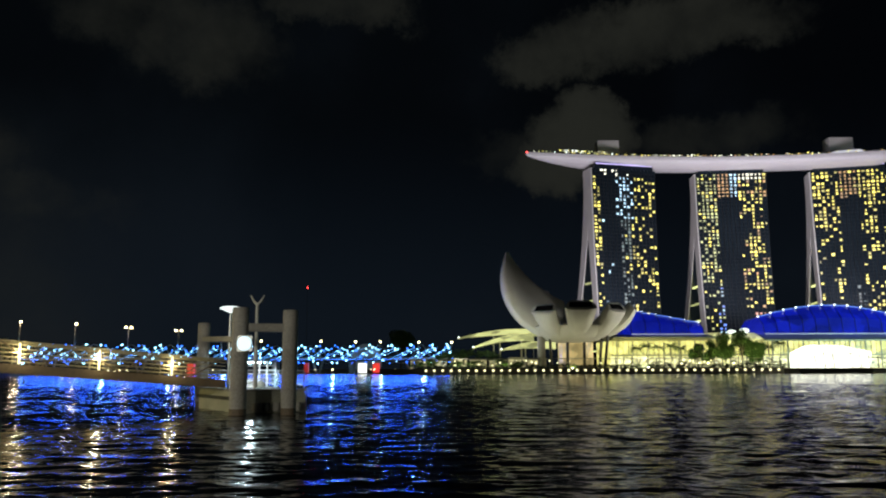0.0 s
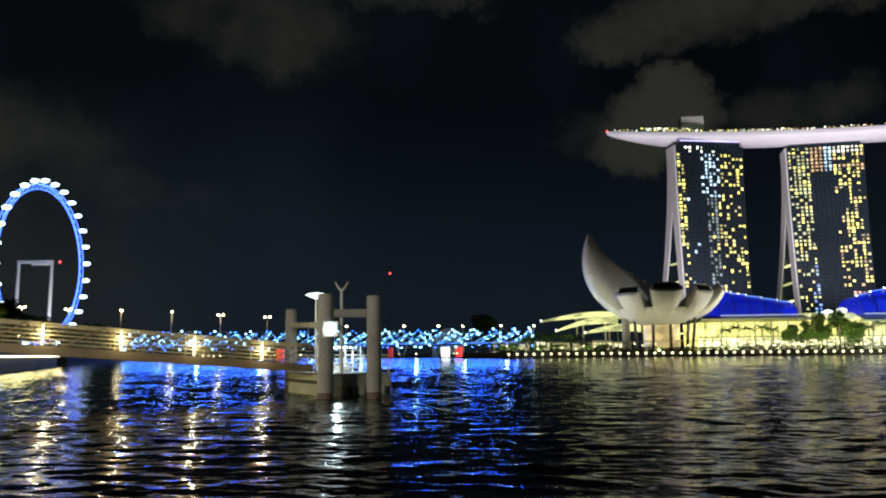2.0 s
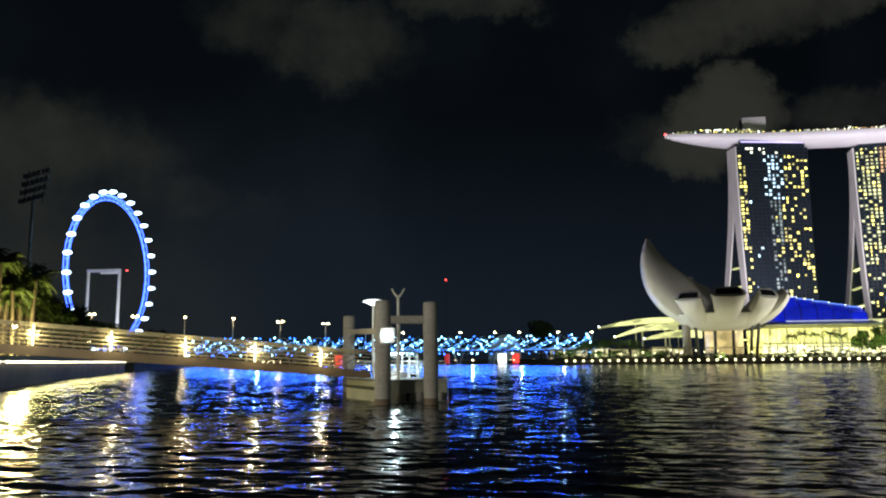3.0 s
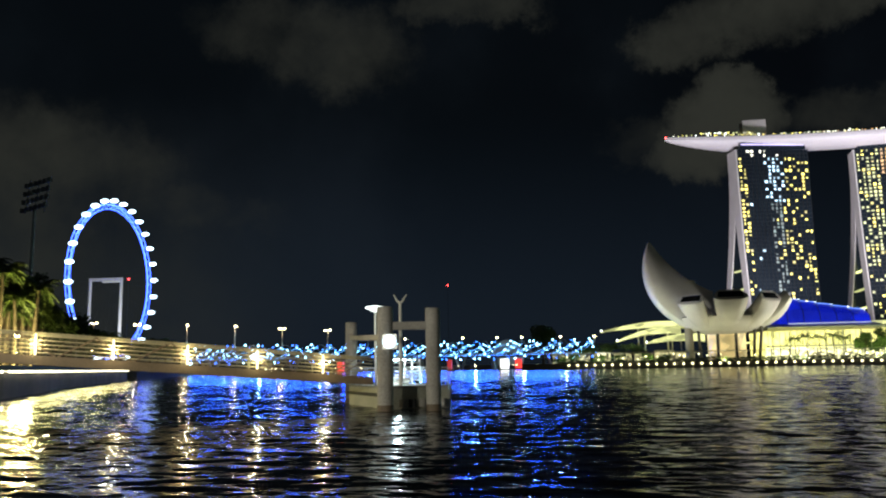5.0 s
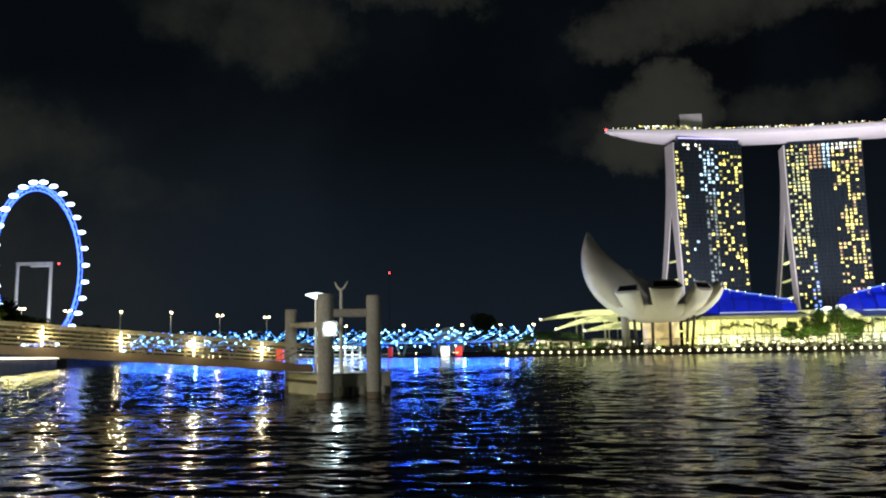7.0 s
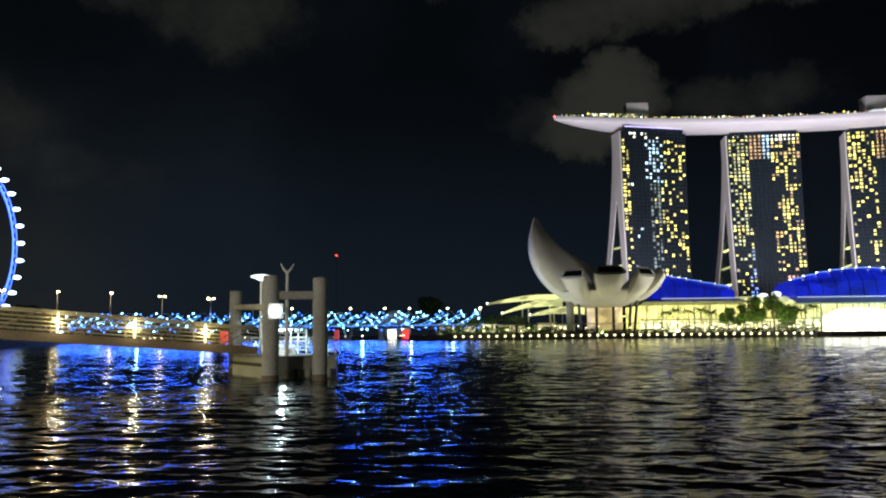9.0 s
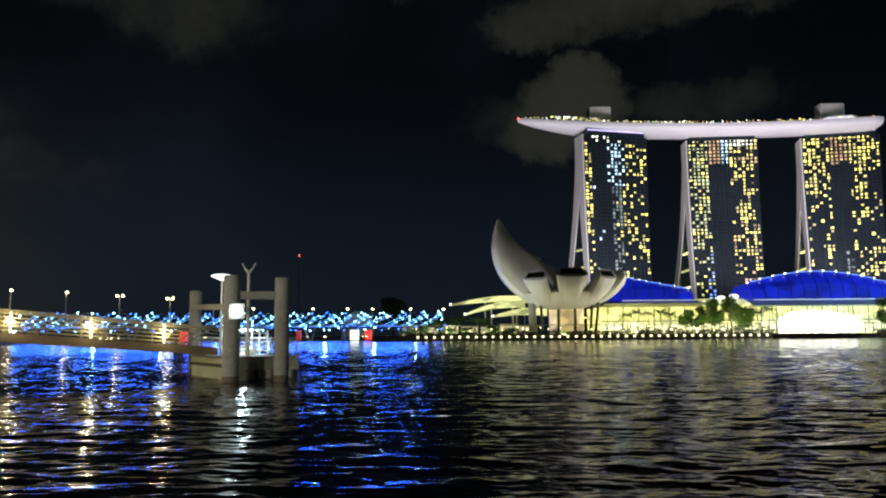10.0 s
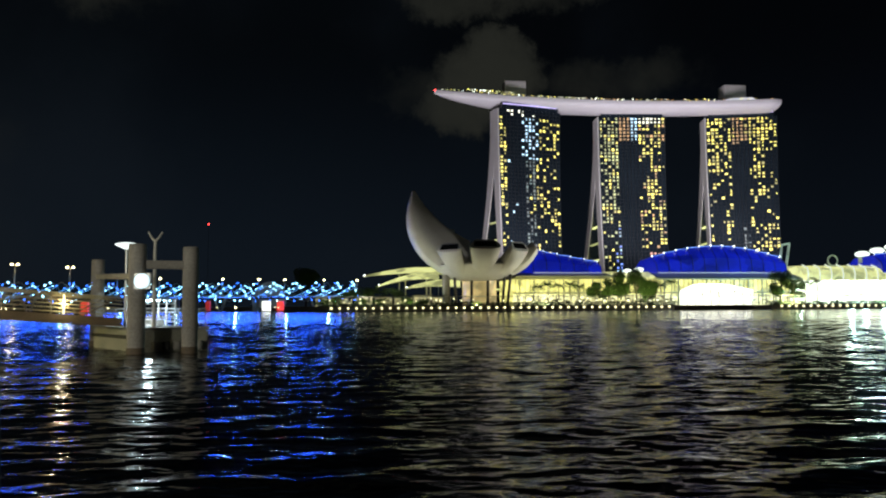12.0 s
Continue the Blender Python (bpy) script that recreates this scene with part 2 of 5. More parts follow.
E_RED = glowing("red_beacon_light", (1.0, 0.05, 0.05), 5.0)
E_STRIP = glowing("quay_strip_light", (1.0, 0.86, 0.62), 4.0)
E_LAMP = glowing("warm_lamp_light", (1.0, 0.78, 0.42), 14.0)
E_PROM = glowing("promenade_lamp_light", (1.0, 0.88, 0.50), 3.2)
E_LAMPLOW = glowing("parasol_lamp_light", (1.0, 0.90, 0.62), 4.0)
E_FLOOD = glowing("cold_floodlight", (0.66, 0.84, 1.0), 1.6)
E_HELIX = glowing("helix_blue_light", (0.02, 0.13, 1.0), 14.0)
E_HELIXC = glowing("helix_cyan_light", (0.12, 0.42, 1.0), 3.0)
E_HELIXW = glowing("helix_white_light", (0.30, 0.66, 1.0), 14.0)
E_WHEEL = glowing("wheel_rim_light", (0.04, 0.10, 1.0), 5.5)
E_CABIN = glowing("wheel_cabin_light", (0.62, 0.80, 1.0), 4.0)
E_RIBW = glowing("white_rib_light", (0.9, 0.95, 1.0), 5.0)
E_SHOP = lit_wall("lit_shop_front", (0.95, 0.84, 0.25), 1.1, 0.09, 0.5)
E_SHOPLOW = lit_wall("lit_ground_floor", (1.0, 0.90, 0.48), 1.2, 0.3, 0.15)
E_SHOPW = lit_wall("lit_white_shop_front", (0.95, 1.0, 0.80), 3.0, 0.18)
E_PAVILION = lit_wall("lit_pavilion_glass", (1.0, 0.95, 0.80), 2.6, 0.25, 0.5)
# light falling on canopies and roofs is put into their skin as emission
E_CANOPY = lit_wall("roof_skin_glow", (0.88, 0.86, 0.36), 0.75, 0.1, 0.4)
# blue light inside the roofs is put into the glass as emission
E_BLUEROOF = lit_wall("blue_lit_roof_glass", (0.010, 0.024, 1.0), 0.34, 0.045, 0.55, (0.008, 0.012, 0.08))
E_CREST = glowing("crest_light_line", (0.12, 0.25, 1.0), 1.6)
E_PURPLE = glowing("lilac_cove_light", (0.55, 0.45, 1.0), 1.6)


# ---- building blocks ----
def box(bm, x, y, z, sx, sy, sz, turn=0.0):
    """A box centred on x, y with its foot at z."""
    m = Matrix.Translation((x, y, z + sz / 2)) @ Matrix.Rotation(turn, 4, "Z") @ Matrix.Diagonal((sx, sy, sz, 1))
    bmesh.ops.create_cube(bm, size=1, matrix=m)


def ball(bm, at, r, seg=8, flat=1.0):
    bmesh.ops.create_uvsphere(bm, u_segments=seg, v_segments=max(4, seg // 2 + 1), radius=r, matrix=Matrix.Translation(at) @ Matrix.Diagonal((1, 1, flat, 1)))


def tube(bm, pts, r, n=6, closed=False, r2=None):
    """A round bar along points; r2 tapers it."""
    pts = [Vector(p) for p in pts]
    rings = []
    count = len(pts)
    for i, p in enumerate(pts):
        a = pts[i - 1] if (i > 0 or closed) else p
        b = pts[(i + 1) % count] if (i < count - 1 or closed) else p
        d = (b - a).normalized()
        side = d.cross(Vector((0, 0, 1)))
        side = side.normalized() if side.length > 1e-3 else Vector((1, 0, 0))
        up = side.cross(d).normalized()
        rr = r if r2 is None else r + (r2 - r) * i / (count - 1)
        rings.append([bm.verts.new(p + rr * (math.cos(k * math.tau / n) * side + math.sin(k * math.tau / n) * up)) for k in range(n)])
    for i in range(count if closed else count - 1):
        a, b = rings[i], rings[(i + 1) % count]
        for k in range(n):
            bm.faces.new((a[k], a[(k + 1) % n], b[(k + 1) % n], b[k]))
    if not closed:
        bm.faces.new(rings[0][::-1])
        bm.faces.new(rings[-1])


def loft(bm, rings, cap=True):
    made = [[bm.verts.new(p) for p in ring] for ring in rings]
    n = len(made[0])
    for a, b in zip(made, made[1:]):
        for k in range(n):
            bm.faces.new((a[k], a[(k + 1) % n], b[(k + 1) % n], b[k]))
    if cap:
        bm.faces.new(made[0][::-1])
        bm.faces.new(made[-1])


def prism(bm, outline, z0, z1):
    loft(bm, [[(x, y, z0) for x, y in outline], [(x, y, z1) for x, y in outline]])


def mesh_of(name, bm, material, smooth=False):
    bmesh.ops.recalc_face_normals(bm, faces=bm.faces)
    me = bpy.data.meshes.new(name)
    bm.to_mesh(me)
    bm.free()
    me.materials.append(material)
    if smooth:
        me.polygons.foreach_set("use_smooth", [True] * len(me.polygons))
        me.set_sharp_from_angle(angle=radians(40))
    return me


def part(name, bm, material, parent, label="", smooth=False):
    ob = new(name, mesh_of(name, bm, material, smooth))
    ob.parent = parent
    return tagged(ob, label)


def shared(name, me, parent, m):
    ob = new(name, me)
    ob.parent = parent
    ob.matrix_basis = m
    return ob


def thing(name, at, label, category, group="", kind="", turn=0.0):
    ob = new(name)
    ob.matrix_basis = Matrix.Translation(at) @ Matrix.Rotation(turn, 4, "Z")
    return tagged(ob, label, category, group, kind)


def solid(name, bm, material, label, category, kind="", at=(0, 0, 0), smooth=False):
    ob = new(name, mesh_of(name, bm, material, smooth))
    ob.matrix_basis = Matrix.Translation(at)
    return tagged(ob, label, category, "", kind)


# ---- water and land ----
def build_water():
    """One sheet to the horizon; near the camera, across its view only, its waves are real relief, a sum of small wave
    trains from about one wind.
    """
    rng = np.random.RandomState(4)
    near, far, half = 9.0, 420.0, 50.0
    rows, cols = 1150, 560
    d = near * (far / near) ** np.linspace(0, 1, rows)
    az = np.radians(np.linspace(-half, half, cols))
    D, A = np.meshgrid(d, az, indexing="ij")
    X, Y = D * np.sin(A), D * np.cos(A)
    Z = np.zeros_like(X)
    # mesh steps widen away from the camera, so short waves drop out there
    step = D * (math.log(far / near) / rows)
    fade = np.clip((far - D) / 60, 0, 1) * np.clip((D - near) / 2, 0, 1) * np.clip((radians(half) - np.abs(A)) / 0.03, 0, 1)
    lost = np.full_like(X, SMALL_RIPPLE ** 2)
    waves = 110
    for k in range(waves):
        lam = 0.22 * (2.4 / 0.22) ** rng.rand()
        turn = rng.normal(0.08, 0.5)
        kx, ky = math.sin(turn) * math.tau / lam, math.cos(turn) * math.tau / lam
        slope = WAVE_SLOPE * math.sqrt(2 / waves)
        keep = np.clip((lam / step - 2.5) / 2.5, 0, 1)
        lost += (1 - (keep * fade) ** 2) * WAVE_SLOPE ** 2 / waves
        ph = kx * X + ky * Y + rng.rand() * math.tau
        Z += keep * slope * lam / math.tau * (np.sin(ph) + 0.18 * np.cos(2 * ph))
    Z *= fade
    verts = list(zip(X.ravel().tolist(), Y.ravel().tolist(), Z.ravel().tolist()))
    faces = [(i * cols + j, i * cols + j + 1, (i + 1) * cols + j + 1, (i + 1) * cols + j) for i in range(rows - 1) for j in range(cols - 1)]
    # the flat rest: within the near edge, beyond the far edge, and behind
    o = len(verts)
    verts.append((0, 0, 0))
    faces += [(o, j + 1, j) for j in range(cols - 1)]
    o2 = len(verts)
    verts += [(4600 * math.sin(a), 4600 * math.cos(a), 0) for a in az]
    top = (rows - 1) * cols
    faces += [(top + j, top + j + 1, o2 + j + 1, o2 + j) for j in range(cols - 1)]
    left, right = [i * cols for i in range(rows)], [i * cols + cols - 1 for i in range(rows)]
    o3 = len(verts)
    back = np.radians(np.linspace(half, 360 - half, 41)[1:-1])
    verts += [(4600 * math.sin(a), 4600 * math.cos(a), 0) for a in back]
    rim = [o2 + cols - 1] + list(range(o3, o3 + len(back))) + [o2]
    faces.append([o] + right + [rim[0], rim[1]])
    faces += [(o, rim[i], rim[i + 1]) for i in range(1, len(rim) - 2)]
    faces.append([o, rim[-2], rim[-1]] + left[::-1])
    me = bpy.data.meshes.new("water")
    me.from_pydata(verts, [], faces)
    me.polygons.foreach_set("use_smooth", [True] * len(me.polygons))
    me.materials.append(M_WATER)
    # slope that the camera-centred mesh leaves out, kept per point
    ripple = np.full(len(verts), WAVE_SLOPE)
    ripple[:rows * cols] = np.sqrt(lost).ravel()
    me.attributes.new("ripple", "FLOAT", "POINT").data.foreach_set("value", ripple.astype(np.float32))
    tagged(new("water", me), "dark rippled bay water mirroring the coloured lights", "water", "", "structure")
    return me


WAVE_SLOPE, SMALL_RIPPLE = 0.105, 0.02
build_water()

SHORE = 372.0
bm = bmesh.new()
prism(bm, [(-22, SHORE + 2), (560, SHORE + 2), (1500, 900), (1500, 3000), (-900, 3000), (-900, 980), (-330, 640), (-60, 560), (-24, 430)], -2.0, 2.2)
solid("ground", bm, M_LAND, "paved land behind the promenade, dark at night", "ground", "structure")

bm = bmesh.new()
prism(bm, [(-40, -60), (40, -60), (40, 0.9), (-40, 0.9)], -2.0, 1.1)
solid("pavement", bm, M_LAND, "waterside paving where the camera stands", "pavement", "structure")


# ---- quay with lit edge ----
QUAY = [(-40, 14), (-50, 40), (-61, 74), (-72, 94), (-84, 114), (-103, 152), (-120, 188), (-126, 200), (-150, 214), (-330, 260), (-330, 14)]
bm = bmesh.new()
prism(bm, QUAY, -2.0, 2.75)
quay = solid("quay", bm, M_WALLQ, "curved concrete quay beside the gangway", "quay", "structure")
bm = bmesh.new()
prism(bm, [(x + 1.1 if i < 9 else x, y) for i, (x, y) in enumerate(QUAY)], 3.05, 3.55)
part("quay_lip", bm, M_CONC, quay)
bm = bmesh.new()
tube(bm, [(x + 0.55, y - 0.1, 2.93) for x, y in QUAY[:8]], 0.03, 6)
part("strip_light", bm, E_STRIP, quay, "warm white strip light under the quay lip")
bead = bmesh.new()
ball(bead, (0, 0, 0), 0.15, 8)
me_bead = mesh_of("strip_lamp", bead, E_STRIP)
for a, b in zip(QUAY[1:7], QUAY[2:8]):
    n = int(math.dist(a, b) / 1.9)
    for k in range(n):
        shared("strip_lamp", me_bead, quay, Matrix.Translation((a[0] + (b[0] - a[0]) * k / n + 0.75, a[1] + (b[1] - a[1]) * k / n - 0.1, 2.88)))


# unseen lamps added for the strip's gold reflection, three runs along the quay edge
for a, b in ((QUAY[2], QUAY[4]), (QUAY[4], QUAY[5]), (QUAY[5], QUAY[7])):
    run = lamp("strip_reflection_lamp", "AREA", (0, 0, 0), (0, 0, -1), 900, (0.95, 0.82, 0.30), math.dist(a, b), 0.35)
    along_x = Vector((b[0] - a[0], b[1] - a[1], 0)).normalized()
    out = Vector((along_x.y, -along_x.x, -0.35)).normalized()
    run.matrix_world = Matrix.Translation(((a[0] + b[0]) / 2 + 1.3, (a[1] + b[1]) / 2 - 0.2, 2.75)) @ Matrix((along_x, (-out).cross(along_x), -out)).transposed().to_4x4()


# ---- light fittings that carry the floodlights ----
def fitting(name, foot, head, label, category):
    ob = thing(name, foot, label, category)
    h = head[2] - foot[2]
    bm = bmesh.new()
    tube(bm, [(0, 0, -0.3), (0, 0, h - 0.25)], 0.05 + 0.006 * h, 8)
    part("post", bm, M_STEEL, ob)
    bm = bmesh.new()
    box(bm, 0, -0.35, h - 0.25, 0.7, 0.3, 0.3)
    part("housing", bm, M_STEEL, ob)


# posts added out of view to carry the pile spots
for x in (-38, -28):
    fitting("fill_lamp_post", (x, -0.9, 1.1), (x, -0.9, 9.2), "steel post added on the near promenade for an unseen fill lamp", "lamp post")
# poles added under the tower floodlights, none known there
for x, y in ((65, 560), (160, 580), (270, 580), (365, 585)):
    fitting("added_flood_pole", (x, y + 2, 2.2), (x, y + 2, 29), "tall pole added behind the mall to hold a tower floodlight", "floodlight")
# pole added to hold the museum's high fill spot
fitting("museum_fill_pole", (128, 385, 2.2), (128, 385, 16.8), "slim pole added beside the museum to hold a fill spot", "floodlight")
for x, y in ((4, 375), (98, 374), (62, 375.5)):
    fitting("ground_floodlight", (x, y + 0.5, 2.2), (x, y + 0.5, 2.9), "small floodlight in the museum planting", "floodlight")


# ---- pontoon with mooring piles ----
TURN = math.atan2(0.54, 0.84)
K, E1, E2 = Vector((-12.35, 48.7, 0)), Vector((-0.54, 0.84, 0)), Vector((0.84, 0.54, 0))
PC = K + E1 * 4.8 + E2 * 2.1
pontoon = thing("landing_pontoon", PC, "steel landing pontoon with rubber fenders between mooring piles", "pontoon", turn=TURN)
bm = bmesh.new()
box(bm, 0, 0, -0.4, 4.2, 9.6, 1.72)
bmesh.ops.bevel(bm, geom=bm.edges[:], offset=0.08, segments=2, affect="EDGES")
part("float", bm, M_HULLP, pontoon)
bm = bmesh.new()
box(bm, 0, 0, 1.324, 4.3, 9.7, 0.14)
part("deck", bm, M_CONC, pontoon)
bm = bmesh.new()
box(bm, -2.18, 0, 0.75, 0.16, 9.4, 0.22)
part("rubbing_strip", bm, M_RUBBER, pontoon)
for i in range(5):
    bm = bmesh.new()
    tube(bm, [(-1.3 + i * 0.68, -4.96, 0.12), (-1.3 + i * 0.68, -4.96, 0.62)], 0.24, 12)
    part("fender", bm, M_RUBBER if i % 2 else M_PILE, pontoon)
for x, y in ((-2.0, 4.7), (-0.7, 4.7), (0.7, 4.7), (2.0, 4.7), (2.0, 2.4), (2.0, 0.1), (2.0, -2.2), (2.0, -4.6)):
    bm = bmesh.new()
    tube(bm, [(x, y, 1.46), (x, y, 2.6)], 0.05, 8)
    part("rail_post", bm, M_STEEL, pontoon)
for z in (1.7, 1.93, 2.16, 2.4, 2.6):
    bm = bmesh.new()
    tube(bm, [(-2.0, 4.7, z), (2.0, 4.7, z), (2.0, -4.6, z)], 0.035, 6)
    part("rail", bm, M_STEEL, pontoon)


def shelter():
    at = PC + E2 * 0.6 + E1 * 1.4
    ob = thing("pontoon_shelter", (at.x, at.y, 1.466), "small open shelter with cold white light on the pontoon", "shelter", turn=TURN)
    for x in (-1.1, 1.1):
        for y in (-1.6, 0, 1.6):
            bm = bmesh.new()
            box(bm, x, y, 0, 0.09, 0.09, 1.75)
            part("post", bm, M_WHITE, ob)
    bm = bmesh.new()
    box(bm, 0, 0, 1.754, 2.5, 3.6, 0.10)
    part("roof", bm, M_STEEL, ob)
    for i in range(4):
        bm = bmesh.new()
        tube(bm, [(1.1, -1.6, 0.3 + i * 0.28), (1.1, 1.6, 0.3 + i * 0.28)], 0.035, 6)
        part("guard_rail", bm, M_WHITE, ob)
    for y in (-1.6, 1.6):
        for i in range(5):
            bm = bmesh.new()
            box(bm, 0, y, 0.25 + i * 0.3, 2.1, 0.04, 0.07)
            part("screen_slat", bm, M_WHITE, ob)
    for y in (-1.2, 0.0, 1.2):
        bm = bmesh.new()
        box(bm, 0, y, 1.66, 0.12, 0.9, 0.08)
        part("tube_light", bm, glow_shelter, ob)
    bm = bmesh.new()
    box(bm, 0.2, 0, 0, 0.5, 2.6, 0.45)
    part("bench", bm, M_WHITE, ob)
    lamp("shelter_lamp", "POINT", (at.x, at.y, 2.9), (0, 0, 0), 480, (0.72, 0.88, 1.0), 0.2)


glow_shelter = glowing("shelter_tube_light", (0.75, 0.90, 1.0), 10.0)
shelter()


def pile(name, at, r, h, label):
    ob = thing(name, at, label, "mooring pile", "mooring piles of the pontoon")
    bm = bmesh.new()
    tube(bm, [(0, 0, 0.38), (0, 0, h - 0.08)], r, 24)
    part("shaft", bm, M_PILE, ob, smooth=True)
    bm = bmesh.new()
    tube(bm, [(0, 0, -3.0), (0, 0, 0.38)], r * 1.01, 24)
    part("tide_zone", bm, M_STAIN, ob, "stained wet concrete foot", smooth=True)
    bm = bmesh.new()
    tube(bm, [(0, 0, h - 0.08), (0, 0, h + 0.04)], r * 0.97, 24)
    part("cap", bm, M_CONC, ob)
    bm = bmesh.new()
    tube(bm, [(0, 0, 2.2), (0, 0, 2.55)], r * 1.06, 24)
    part("collar", bm, M_PILE, ob)
    return ob


LB, RB = polar(-14.55, 48.6), polar(-11.05, 48.8)
BB = polar(-17.0, 61.0)
pile("mooring_pile", LB, 0.50, 6.35, "tall round concrete mooring pile carrying a floodlight")
pile("mooring_pile", RB, 0.46, 6.25, "tall round concrete mooring pile with stained foot")
pile("mooring_pile", BB, 0.44, 6.1, "round concrete mooring pile at the gangway end")


def beam(a, b, z, label, rise=0.0, deep=0.5):
    ob = thing("pile_beam", (a.x, a.y, z), label, "beam")
    bm = bmesh.new()
    d = b - a
    ang = math.atan2(d.y, d.x)
    box(bm, d.x / 2, d.y / 2, 0, d.length - 0.5, 0.42, deep, ang)
    for v in bm.verts:
        v.co.z += rise * v.co.xy.dot(d.xy) / d.length_squared
    bmesh.ops.bevel(bm, geom=bm.edges[:], offset=0.04, segments=1, affect="EDGES")
    part("beam", bm, M_PILE, ob)


beam(LB, RB, 4.95, "concrete cross beam joining two mooring piles")
beam(BB, LB, 4.75, "concrete cross beam to the outer mooring pile", -0.42, 0.36)

flood = thing("floodlight", polar(-14.25, 47.85, 4.22), "blazing cold white floodlight bracketed to a mooring pile", "floodlight")
bm = bmesh.new()
box(bm, 0, 0.18, -0.45, 0.9, 0.2, 0.9)
bmesh.ops.bevel(bm, geom=bm.edges[:], offset=0.04, segments=2, affect="EDGES")
part("housing", bm, M_STEEL, flood)
# lens drawn oversize, so its disc also paints the lamp's glare
bm = bmesh.new()
bmesh.ops.create_cone(bm, segments=24, radius1=0.42, radius2=0.42, depth=0.08, cap_ends=True, matrix=Matrix.Translation((0, 0.03, 0)) @ Matrix.Rotation(math.pi / 2, 4, "X"))
part("lens", bm, E_FLOOD, flood)
bm = bmesh.new()
box(bm, -0.1, 0.35, -0.1, 0.12, 0.3, 0.2)
part("bracket", bm, M_STEEL, flood)

disc = thing("deck_lamp", polar(-15.25, 53.5, 1.46), "slim post lamp with a glowing saucer head", "lamp post")
bm = bmesh.new()
tube(bm, [(0, 0, -0.02), (0, 0, 5.0)], 0.09, 10, r2=0.07)
part("post", bm, M_STEEL, disc)
bm = bmesh.new()
bmesh.ops.create_cone(bm, segments=24, radius1=0.12, radius2=0.70, depth=0.28, cap_ends=True, matrix=Matrix.Translation((0, 0, 5.1)))
part("shade", bm, glowing("saucer_lamp_light", (0.92, 0.97, 1.0), 1.6), disc)
bm = bmesh.new()
ball(bm, (0, 0, 5.25), 0.72, 20, 0.2)
part("cover", bm, glowing("saucer_cover_light", (0.92, 0.97, 1.0), 1.6), disc, smooth=True)

ypost = thing("antenna_post", polar(-13.42, 52.0, 1.46), "slim white post with a forked top", "post")
bm = bmesh.new()
tube(bm, [(0, 0, 0), (0, 0, 5.5)], 0.13, 10, r2=0.10)
part("post", bm, M_WHITE, ypost)
for s in (-1, 1):
    bm = bmesh.new()
    tube(bm, [(0, 0, 5.4), (s * 0.22, 0, 5.62), (s * 0.44, 0, 6.0)], 0.10, 8, r2=0.05)
    part("arm", bm, M_WHITE, ypost)


# ---- gangway ----
LAMPS = (0.127, 0.283, 0.437, 0.588, 0.735, 0.88)
GA, GB = polar(-15.9, 53.5, 1.95), polar(-46.0, 50.5, 4.15)


def gangway():
    ob = thing("gangway", GA, "sloping steel gangway bridge with rails lit from its posts", "gangway")
    d = GB - GA
    flat = Vector((d.x, d.y, 0)).normalized()
    side = Vector((-flat.y, flat.x, 0))
    if side.y > 0:
        side = -side
    width = 1.1

    def at(s, off, z):
        return d * s + side * off + Vector((0, 0, z))

    def strip(name, s0, s1, off, z0, z1, thick, material, label=""):
        bm = bmesh.new()
        ring = []
        for s in (s0, s1):
            ring.append([at(s, off - thick / 2, z0), at(s, off + thick / 2, z0), at(s, off + thick / 2, z1), at(s, off - thick / 2, z1)])
        loft(bm, ring)
        return part(name, bm, material, ob, label)

    strip("deck", 0, 1, 0, -0.12, 0.0, 2 * width, M_DECK)
    for o in (-width, width):
        strip("edge_girder", 0, 1, o, -0.42, 0.10, 0.16, M_DECK, "brown painted edge girder")
        strip("top_chord", 0, 1, o, 1.31, 1.39, 0.10, M_RAIL)
        for k in range(5):
            strip("rail", 0, 1, o, 0.22 + k * 0.23, (0.295 if o > 0 else 0.24) + k * 0.23, 0.03, M_RAIL)
        for s in LAMPS:
            bm = bmesh.new()
            tube(bm, [at(s, o, 0.05), at(s, o, 1.35)], 0.05, 6)
            part("post", bm, M_RAIL, ob)
            for e in (-1, 1):
                bm = bmesh.new()
                tube(bm, [at(s - 0.04, o + 0.04, 0.06), at(max(0.0, min(1.0, s - 0.04 + e * 0.0765)), o + 0.04, 1.33)], 0.04, 6)
                part("brace", bm, M_DECK, ob, "brown diagonal brace")
    for s in LAMPS:
        bm = bmesh.new()
        tube(bm, [at(s, width + 0.07, 0.12), at(s, width + 0.07, 1.28)], 0.05, 6)
        part("tube_lamp", bm, E_GANG, ob, "warm tube lamp on the rail post")
        p = GA + at(s, width + 0.25, 0.75)
        lamp("gangway_lamp", "POINT", p, p + Vector((0, 0, -1)), 75, (1.0, 0.84, 0.50), 0.08)


E_GANG = glowing("gangway_tube_light", (1.0, 0.86, 0.52), 2.4)
gangway()
bm = bmesh.new()
box(bm, -41.0, 33.5, -2, 9, 7, 6.0, radians(-40))
solid("gangway_abutment", bm, M_CONC, "concrete abutment under the shore end of the gangway", "abutment", "structure")


# ---- museum of curved fingers ----
MC = Vector((66.5, 400.0, 2.2))


def bez(p, s):
    a, b, c, d = [Vector(q) for q in p]
    t = 1 - s
    return t ** 3 * a + 3 * t * t * s * b + 3 * t * s * s * c + s ** 3 * d


museum = thing("lotus_museum", MC, "white lotus-shaped museum of curved finger shells on dark columns", "museum")


